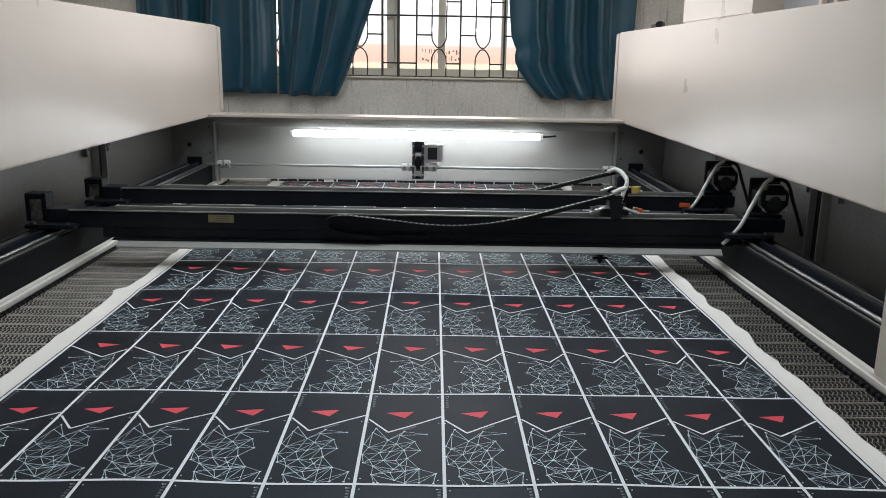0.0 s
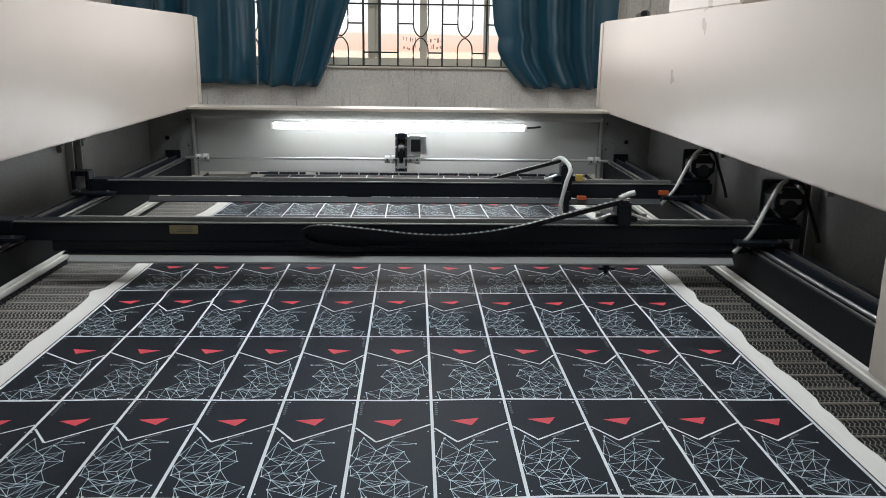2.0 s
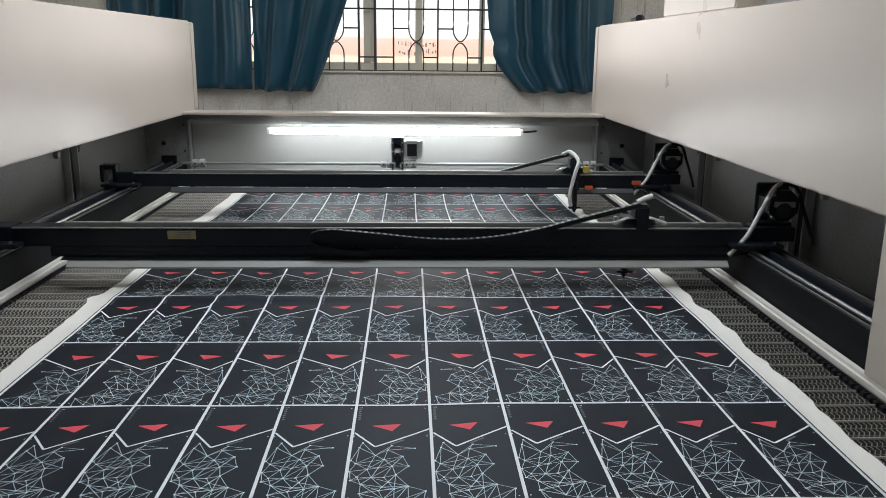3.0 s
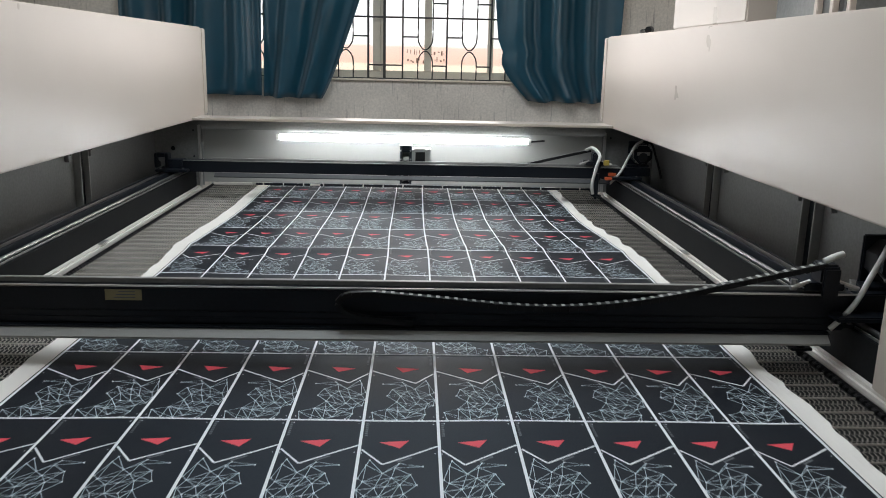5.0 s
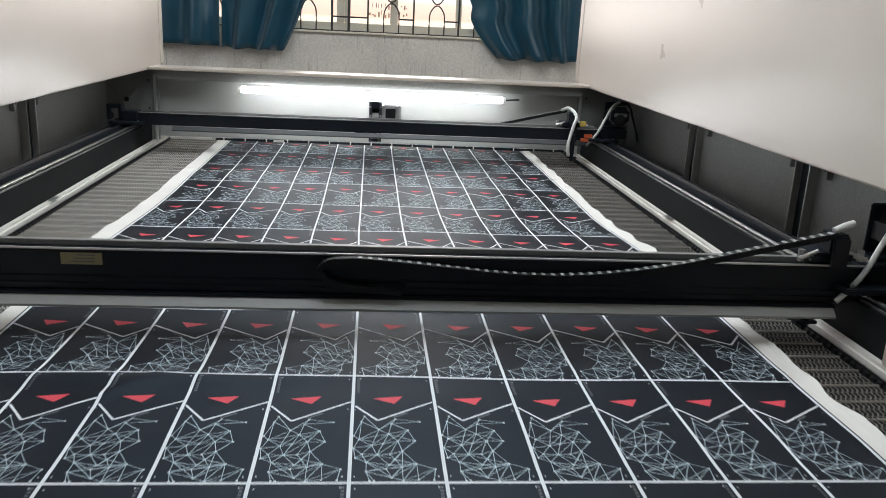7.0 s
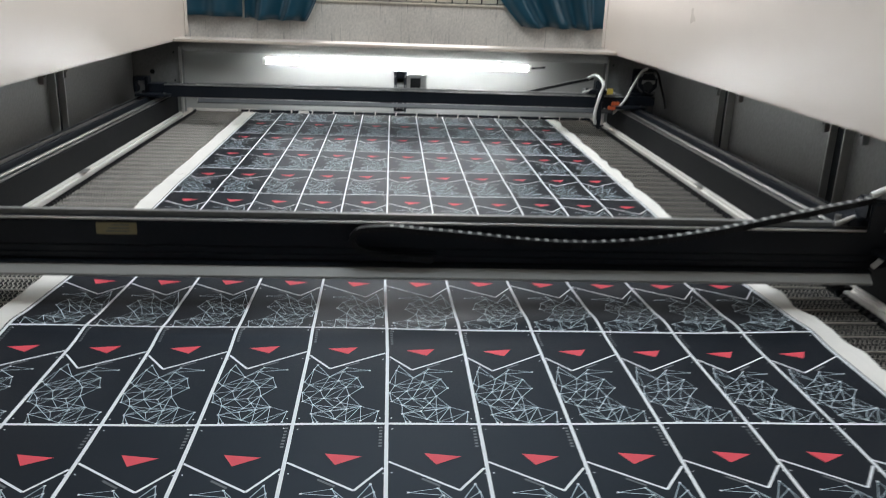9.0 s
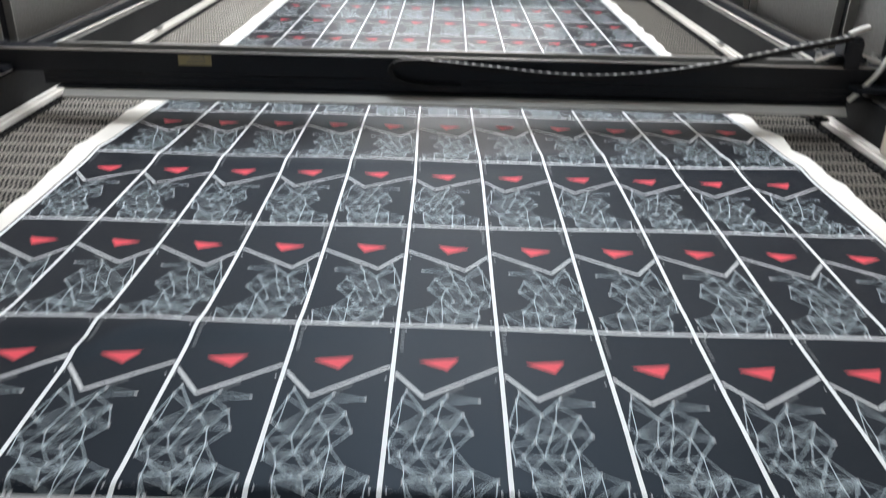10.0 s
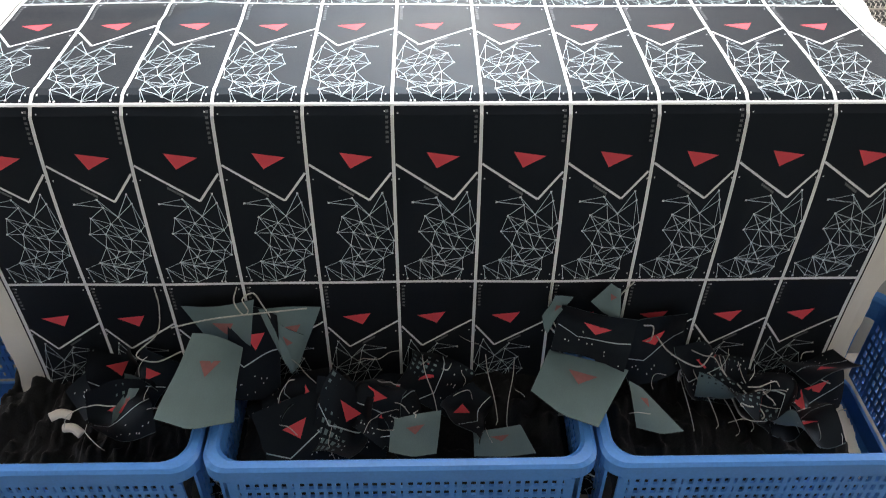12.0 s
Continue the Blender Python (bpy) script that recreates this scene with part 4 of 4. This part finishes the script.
    # head
    h = part("laser_head", box(box(bmesh.new(), -0.05, 0.05, -0.01, 0.075, GZ1 + 0.014, GZ1 + 0.034, 0.003), -0.02, 0.024, -0.028, 0.03, GZ1 + 0.0345, GZ1 + 0.082, 0.005), BLACK, g, "black laser head carriage")
    bx("head_plate", BLACK, h, -0.018, 0.022, -0.036, -0.0285, GZ1 + (0.006 if front else -0.06), GZ1 + 0.075, 0.003)
    nx, ny = (-0.037, -0.002) if front else (0.0, -0.055)
    part("nozzle", rod(bmesh.new(), (nx, ny, 0.886), (nx, ny, 0.902), 0.004, 16, 0.012), BLACK, h)
    bx("nozzle_bracket", BLACK, h, nx - 0.026, nx + 0.026, ny - 0.011, ny + 0.011, 0.9025, 0.91, 0.001)
    part("lens_tube", rod(bmesh.new(), (nx, ny, 0.9105), (nx, ny, 1.02 if not front else 0.944), 0.011, 16), BLACK, h)
    for dx in (-0.055, 0.055):
        part("clamp_arm", rod(bmesh.new(), (dx * 0.6, 0.0, GZ1 + 0.035), (dx * 1.5, -0.01, GZ1 + 0.02), 0.006, 8), ALU, h)
        part("clamp_screw", rod(bmesh.new(), (dx * 1.3, 0.0, GZ1 + 0.014), (dx * 1.3, 0.0, GZ1 + 0.04), 0.008, 10), STEEL, h)
    if front:
        part("chain_elbow", tube(bmesh.new(), curve_points([(-0.012, -0.014, GZ1 + 0.088), (0.012, -0.014, GZ1 + 0.1), (0.034, -0.01, GZ1 + 0.106)], 6), 0.0085), WHITE_HOSE, h)
    else:
        part("air_hose", tube(bmesh.new(), curve_points([(-0.03, 0.1, GZ1 + 0.082), (-0.01, 0.03, GZ1 + 0.1), (0.01, -0.05, GZ1 + 0.07), (-0.005, -0.065, GZ1 + 0.02), (-0.025, -0.07, 0.97), (-0.018, -0.066, 0.915)], 8), 0.0085), WHITE_HOSE, h, "ribbed white air hose")
        bx("junction", YELLOW, h, 0.034, 0.062, -0.05, -0.031, GZ1 + 0.02, GZ1 + 0.045, 0.002)
        bx("switch", ORANGE, h, 0.045, 0.08, -0.055, -0.03, 0.985, 1.0, 0.002)
    links = []
    for k in range(NLINK):
        o = new("chain_link", LINK if k > 12 else PLAIN_LINK)
        o.parent = g
        links.append(o)
    return g, h, links


FRONT_G = gantry("front_gantry", "black cross gantry with cable chain and laser head", True)
REAR_G = gantry("rear_gantry", "black cross gantry with white air hose and laser head", False)


# ---- baskets ----
def basket(x0, x1, y0, y1, h):
    b = thing("plastic_basket", "blue slotted plastic basket full of cut fabric", "basket", "blue baskets", at=((x0 + x1) / 2, (y0 + y1) / 2, 0))
    w, d = (x1 - x0) / 2, (y1 - y0) / 2
    r = 0.045
    def ring(k, z, inset):
        ww, dd, rr = w - inset, d - inset, r
        out = []
        for cx, cy, a0 in ((ww - rr, dd - rr, 0), (-ww + rr, dd - rr, 90), (-ww + rr, -dd + rr, 180), (ww - rr, -dd + rr, 270)):
            for j in range(k + 1):
                a = radians(a0 + 90 * j / k)
                out.append((cx + rr * math.cos(a), cy + rr * math.sin(a), z))
        return out
    def shell(levels):
        bm = bmesh.new()
        rings = [[bm.verts.new(p) for p in ring(6, z, i)] for z, i in levels]
        for a, c in zip(rings, rings[1:]):
            for k in range(len(a)):
                bm.faces.new((a[k], a[(k + 1) % len(a)], c[(k + 1) % len(a)], c[k])).smooth = False
        return bm
    part("rim", shell([(h - 0.035, 0.012), (h - 0.035, 0.0), (h - 0.006, 0.0), (h, 0.006), (h, 0.02), (h - 0.006, 0.026), (h - 0.035, 0.026), (h - 0.035, 0.012)]), BLUE, b, "smooth rounded blue rim")
    part("upper_band", shell([(h - 0.0355, 0.014), (h - 0.06, 0.014), (h - 0.06, 0.022), (h - 0.0355, 0.022), (h - 0.0355, 0.014)]), BLUE, b)
    part("lower_band", shell([(0.05, 0.03), (0.005, 0.032), (0.005, 0.04), (0.05, 0.038), (0.05, 0.03)]), BLUE, b)
    bx("bottom", BLUE, b, -w + 0.04, w - 0.04, -d + 0.04, d - 0.04, 0.0, 0.008)
    # slotted walls: ribs both ways
    for sx, sy, ln in ((0, -1, 2 * w - 0.1), (0, 1, 2 * w - 0.1), (-1, 0, 2 * d - 0.1), (1, 0, 2 * d - 0.1)):
        n = int(ln / 0.0165)
        us = [-ln / 2 - 0.012]
        for k in range(n):
            c, wd = -ln / 2 + (k + 0.5) * ln / n, ln / n * (0.28 if k % 6 else 0.12)
            us += [c - wd, c + wd]
        us.append(ln / 2 + 0.012)
        zs = [0.05]
        for k in range(7):
            c = 0.05 + (h - 0.11) * (k + 0.5) / 7
            zs += [c - 0.0085, c + 0.0085]
        zs.append(h - 0.0605)
        at, verts, faces = (d - 0.019 if sy else w - 0.019), [], []
        for side in (-0.003, 0.003):
            for z in zs:
                for u in us:
                    verts.append((u, sy * at + side, z) if sy else (sx * at + side, u, z))
        nu, nz = len(us), len(zs)
        half = nu * nz
        solid = {(i, j) for i in range(nu - 1) for j in range(nz - 1) if not (i % 2 and j % 2)}
        for i, j in solid:
            a = j * nu + i
            f = (a, a + 1, a + nu + 1, a + nu)
            faces += [f, tuple(q + half for q in f[::-1])]
            for (di, dj), (p, q) in (((0, -1), (0, 1)), ((1, 0), (1, 2)), ((0, 1), (2, 3)), ((-1, 0), (3, 0))):
                if (i + di, j + dj) not in solid:
                    faces.append((f[q], f[p], f[p] + half, f[q] + half))
        me = bpy.data.meshes.new("slotted_wall")
        me.from_pydata(verts, [], faces)
        me.materials.append(BLUE)
        me.update()
        bm = bmesh.new()
        bm.from_mesh(me)
        bmesh.ops.recalc_face_normals(bm, faces=bm.faces)
        bm.to_mesh(me)
        bm.free()
        new("slotted_wall", me).parent = b
    return b


for x0, x1 in ((-1.165, -0.436), (-0.430, 0.292), (0.298, 1.02)):
    basket(x0, x1, -0.335, 0.13, 0.30)


# ---- cut pieces, ribbons and piles in the baskets ----
def cut_piece(at, turn, w, h, seed, reverse_up, wob=0.02, corner=0.0, label="", quad=None):
    """A limp cut panel: two layers, printed side and grey reverse; origin at its middle."""
    rnd = random.Random(seed)
    n = 9
    k = [rnd.uniform(-1, 1) for _ in range(6)]
    if quad:
        quad = [Vector(q) for q in quad]
        at = tuple(sum(quad, Vector()) / 4)
        quad = [q - Vector(at) for q in quad]
        facing = (quad[1] - quad[3]).cross(quad[0] - quad[2]).normalized()
    def surf(u, v, side):
        z = wob * (k[0] * u * u * 2 + k[1] * v * v * 2 + k[2] * u * v * 3 + 0.5 * k[3] * math.sin(5 * u + 3 * v) + 0.4 * k[4] * math.sin(6 * v - 2 * u))
        cut = corner * max(0, u + v - 0.4)
        if quad:
            tl, tr, br, bl = quad
            p = tl.lerp(tr, u + 0.5).lerp(bl.lerp(br, u + 0.5), 0.5 - v)
            bow = (0.5 - abs(u)) * (0.5 - v) * 0.22 * (1 if reverse_up else 0)
            return p + facing * (z + side) + (bl - tl) * bow
        return (w * (u - cut * 0.6) * (1 + 0.12 * k[5] * v), h * (v - cut * 0.6), z + side)
    verts, faces, mats = [], [], []
    up, down = (1, 0) if reverse_up else (0, 1)
    for side, mi in ((0.0008, up), (-0.0008, down)):
        base = len(verts)
        verts.extend(surf(i / n - 0.5, j / n - 0.5, side) for j in range(n + 1) for i in range(n + 1))
        for j in range(n):
            for i in range(n):
                a = base + j * (n + 1) + i
                f = (a, a + 1, a + n + 2, a + n + 1)
                faces.append(f if side > 0 else f[::-1])
                mats.append(mi)
    me = bpy.data.meshes.new("cut_fabric_piece")
    me.from_pydata(verts, [], faces)
    me.materials.append(CLOTH)
    me.materials.append(BACKSIDE)
    me.polygons.foreach_set("material_index", mats)
    me.polygons.foreach_set("use_smooth", [True] * len(faces))
    me.update()
    def ink(name, polys, mat):
        pv, pf = [], []
        for poly in polys:
            pf.append(tuple(range(len(pv), len(pv) + len(poly))))
            pv.extend(surf(u, v, 0.0028) for u, v in poly)
        pm = bpy.data.meshes.new(name)
        pm.from_pydata(pv, [], pf)
        pm.materials.append(mat)
        return new(name, pm)
    prints = [ink("printed_triangle", [[(-0.17, 0.2), (0.02, 0.02), (0.2, 0.22)]], INK_FAINT if reverse_up else INK_RED)]
    if not reverse_up:
        polys = []
        for a, b in (((-0.48, 0.02), (-0.2, -0.14)), ((-0.2, -0.14), (0.48, 0.06))):
            for q in range(5):
                p0 = [a[m] + (b[m] - a[m]) * q / 5 for m in (0, 1)]
                p1 = [a[m] + (b[m] - a[m]) * (q + 1) / 5 for m in (0, 1)]
                polys.append([(p0[0], p0[1] - 0.008), (p1[0], p1[1] - 0.008), (p1[0], p1[1] + 0.008), (p0[0], p0[1] + 0.008)])
        prints.append(ink("printed_line", polys, INK_GREY))
        dots = []
        for q in range(9):
            u, v = rnd.uniform(-0.42, 0.42), rnd.uniform(-0.45, -0.18)
            du, dv = 0.0011 / w, 0.0011 / h
            dots.append([(u - du, v - dv), (u + du, v - dv), (u + du, v + dv), (u - du, v + dv)])
        prints.append(ink("printed_dots", dots, INK_WHITE))
    ob = new("cut_fabric_piece", me)
    for p in prints:
        p.parent = ob
    ob.matrix_basis = pose(*at, *turn)
    return tagged(ob, label or ("limp cut piece with its grey-green reverse showing" if reverse_up else "limp black cut piece with a red triangle"), "fabric piece", "cut fabric pieces")


def ribbon(points, r=0.0015):
    ob = part("fabric_ribbon", tube(bmesh.new(), curve_points(points, 8), r, 6), RIBBON)
    return tagged(ob, "thin curled white ribbon of edge offcut", "ribbon", "white ribbons")


LIMP = (
    (31, 0.024, "large limp grey-green cut piece lying over a basket rim", ((-0.475, -0.085, 0.405), (-0.38, -0.095, 0.385), (-0.376, -0.25, 0.34), (-0.521, -0.25, 0.35))),
    (32, 0.012, "", ((-0.499, -0.055, 0.434), (-0.357, -0.055, 0.444), (-0.378, -0.08, 0.3), (-0.441, -0.075, 0.33))),
    (33, 0.012, "", ((-0.348, -0.055, 0.428), (-0.225, -0.05, 0.438), (-0.28, -0.085, 0.295), (-0.305, -0.085, 0.31))),
    (34, 0.006, "", ((-0.322, -0.066, 0.405), (-0.264, -0.066, 0.37), (-0.293, -0.094, 0.285), (-0.319, -0.08, 0.353))),
    (35, 0.006, "", ((-0.611, -0.13, 0.288), (-0.59, -0.13, 0.288), (-0.635, -0.2, 0.23), (-0.635, -0.17, 0.27))),
    (36, 0.01, "", ((-0.094, -0.18, 0.245), (0.008, -0.18, 0.268), (-0.003, -0.245, 0.22), (-0.094, -0.245, 0.225))),
    (37, 0.003, "square grey-green cut piece lying over two basket rims", ((0.226, -0.08, 0.335), (0.378, -0.13, 0.325), (0.294, -0.27, 0.328), (0.175, -0.2, 0.35))),
    (38, 0.004, "", ((0.369, -0.075, 0.33), (0.411, -0.065, 0.34), (0.396, -0.085, 0.295), (0.365, -0.085, 0.3))),
    (39, 0.008, "", ((0.38, -0.135, 0.3), (0.411, -0.14, 0.285), (0.485, -0.21, 0.235), (0.392, -0.21, 0.25))),
    (40, 0.006, "", ((0.228, -0.05, 0.459), (0.266, -0.05, 0.451), (0.218, -0.066, 0.37), (0.208, -0.066, 0.411))),
    (41, 0.006, "", ((0.336, -0.05, 0.485), (0.359, -0.05, 0.466), (0.36, -0.066, 0.401), (0.3, -0.06, 0.445))),
    (42, 0.008, "", ((0.07, -0.205, 0.235), (0.162, -0.2, 0.25), (0.19, -0.25, 0.225), (0.07, -0.25, 0.22))),
)
for seed, wob, words, corners in LIMP:
    cut_piece((0, 0, 0), (0, 0, 0), 0.1, 0.1, seed, True, wob, 0.0, words, corners)
cut_piece((-0.17, -0.165, 0.235), (40, 4, -8), 0.16, 0.14, 21, False, 0.015)
cut_piece((-0.27, -0.215, 0.225), (30, -6, 24), 0.14, 0.17, 22, False, 0.015)
cut_piece((-0.365, -0.075, 0.33), (70, 4, 0), 0.1, 0.2, 23, False, 0.02)
cut_piece((0.31, -0.08, 0.375), (66, 8, -14), 0.15, 0.1, 24, False, 0.02)
cut_piece((0.44, -0.07, 0.33), (72, -14, 10), 0.14, 0.14, 25, False, 0.025)
rnd = random.Random(5)
for bx0, bx1 in ((-0.68, -0.54), (-0.33, 0.19), (0.4, 0.8)):
    for k in range(5 if bx0 < -0.5 else 8):
        x, y = rnd.uniform(bx0, bx1), rnd.uniform(-0.2, -0.06)
        cut_piece((x, y, 0.20 + 0.05 * rnd.random() + 0.18 * (y + 0.26)), (rnd.uniform(0, 45), rnd.uniform(-25, 25), rnd.uniform(0, 360)), rnd.uniform(0.08, 0.13), rnd.uniform(0.09, 0.15), 100 + k + int(bx0 * 50), False, 0.05, rnd.choice((0, 0.3)))
    for k in range(7 if bx0 < -0.5 else 19):
        x, y = rnd.uniform(bx0, bx1), rnd.uniform(-0.24, -0.05)
        z = 0.25 + 0.25 * (y + 0.25)
        p = [Vector((x, y, z + rnd.uniform(0.0, 0.05)))]
        d = Vector((rnd.uniform(-1, 1), rnd.uniform(-0.6, 0.3), rnd.uniform(-0.5, 0.4))).normalized()
        for q in range(rnd.randint(2, 4)):
            d = (d + Vector((rnd.uniform(-1, 1), rnd.uniform(-0.7, 0.7), rnd.uniform(-0.8, 0.6))) * 0.8).normalized()
            p.append(p[-1] + d * rnd.uniform(0.012, 0.03))
        ribbon(p, rnd.choice((0.0006, 0.0008, 0.0012)))
ribbon([(-0.52, -0.07, 0.395), (-0.45, -0.075, 0.42), (-0.38, -0.08, 0.437), (-0.25, -0.07, 0.445)])
ribbon([(-0.385, -0.04, 0.475), (-0.39, -0.06, 0.455), (-0.375, -0.07, 0.43), (-0.362, -0.075, 0.445), (-0.37, -0.07, 0.47), (-0.35, -0.06, 0.476), (-0.335, -0.06, 0.44), (-0.3, -0.07, 0.36)])
ribbon([(-0.545, -0.035, 0.47), (-0.545, -0.04, 0.42), (-0.555, -0.06, 0.37), (-0.6, -0.08, 0.33), (-0.56, -0.09, 0.32), (-0.5, -0.1, 0.36)])
ribbon([(0.225, -0.035, 0.475), (0.222, -0.04, 0.43), (0.235, -0.055, 0.38), (0.27, -0.07, 0.352), (0.305, -0.075, 0.36), (0.29, -0.07, 0.375)])
ribbon([(0.385, -0.035, 0.475), (0.36, -0.04, 0.44), (0.355, -0.05, 0.4), (0.39, -0.065, 0.365), (0.425, -0.075, 0.35), (0.43, -0.07, 0.385), (0.41, -0.07, 0.39)])
for x, z, lean, length in ((0.52, 0.3, 0.05, 0.12), (0.55, 0.29, 0.07, 0.14), (0.585, 0.29, 0.06, 0.12), (0.5, 0.28, 0.02, 0.1), (0.63, 0.27, 0.05, 0.1), (0.1, 0.3, 0.02, 0.09), (0.16, 0.29, -0.02, 0.1), (-0.03, 0.3, 0.03, 0.08)):
    ribbon([(x, -0.06, z), (x + lean * 0.2, -0.09, z - length * 0.25), (x + lean * 0.75, -0.13, z - length * 0.55), (x + lean, -0.17, z - length * 0.75), (x + lean * 0.8, -0.19, z - length * 0.7)], 0.0011)
ribbon([(0.44, -0.07, 0.36), (0.47, -0.09, 0.33), (0.53, -0.1, 0.3), (0.56, -0.08, 0.32)])
ribbon([(0.56, -0.09, 0.27), (0.6, -0.12, 0.24), (0.63, -0.15, 0.2), (0.66, -0.17, 0.23), (0.61, -0.12, 0.27)])


def fabric_pile(x0, x1, seed):
    rnd = random.Random(seed)
    nx, ny = 90, 50
    bm = bmesh.new()
    g = []
    for j in range(ny + 1):
        y = -0.295 + 0.385 * j / ny
        g.append([bm.verts.new((x0 + (x1 - x0) * i / nx, y, 0.165 + 0.03 * max(0, min(1, (y + 0.26) / 0.22)) + 0.035 * noise.noise(Vector((i * 0.1, j * 0.1, seed))) + 0.03 * abs(noise.noise(Vector((i * 0.27, j * 0.23, seed + 9)))) + 0.007 * abs(noise.noise(Vector((i * 0.6, j * 0.55, seed + 4)))))) for i in range(nx + 1)])
    for j in range(ny):
        for i in range(nx):
            bm.faces.new((g[j][i], g[j][i + 1], g[j + 1][i + 1], g[j + 1][i])).smooth = True
    low = [bm.verts.new((x, y, 0.01)) for x, y in ((x0, -0.295), (x1, -0.295), (x1, 0.09), (x0, 0.09))]
    bm.faces.new(low[::-1])
    for a, b, line in ((low[0], low[1], g[0]), (low[1], low[2], [r[-1] for r in g]), (low[2], low[3], g[-1][::-1]), (low[3], low[0], [r[0] for r in g][::-1])):
        bm.faces.new([a, b] + line[::-1])
    return tagged(part("fabric_heap", bm, HEAP), "crumpled heap of black cut fabric in a basket", "fabric heap", "fabric heaps", "stuff")


for k, (a, b) in enumerate(((-0.91, -0.475), (-0.39, 0.252), (0.338, 0.83))):
    fabric_pile(a, b, k * 7 + 3)
for x, y, z, a in ((-0.735, -0.18, 0.265, 20), (-0.71, -0.2, 0.245, -15), (0.77, -0.17, 0.225, 70)):
    bm = tube(bmesh.new(), curve_points([(-0.018, 0, 0), (0, 0.004, 0.005), (0.019, 0, 0)], 6), 0.009, 10)
    ob = part("fabric_scrap", bm, SELVEDGE)
    ob.matrix_basis = pose(x, y, z, 10, 15, a)
    tagged(ob, "rolled scrap of white selvedge cloth", "fabric scrap", "white scraps")


# ---- movement ----
def motions():
    walk(SHEET, [(t, pose(0, left_to_go(t), BED - 0.002)) for t in [a for a, _ in TRAVEL]])
    for ob, s in STRIPS:
        walk(ob, [(t, cloth_pose(s + left_to_go(t))) for t in STEPS])
    for ob, s in SEGMENTS:
        walk(ob, [(t, belt_pose(s + left_to_go(t))) for t in STEPS])
    for (g, h, links), ys, xs, deep in ((FRONT_G, GANTRY_F, HEAD_F, -0.016), (REAR_G, GANTRY_R, HEAD_R, 0.1)):
        walk(g, [(t, pose(0, y, 0)) for t, y in ys])
        walk(h, [(t, pose(x, 0, 0)) for t, x in xs])
        for k, o in enumerate(links):
            rows = []
            for t, x in xs:
                p, a = chain_shape(x, k / (NLINK - 1), deep)
                rows.append((t, pose(p.x, p.y, GZ1 + p.z, 0, -a, 0)))
            walk(o, rows)


motions()
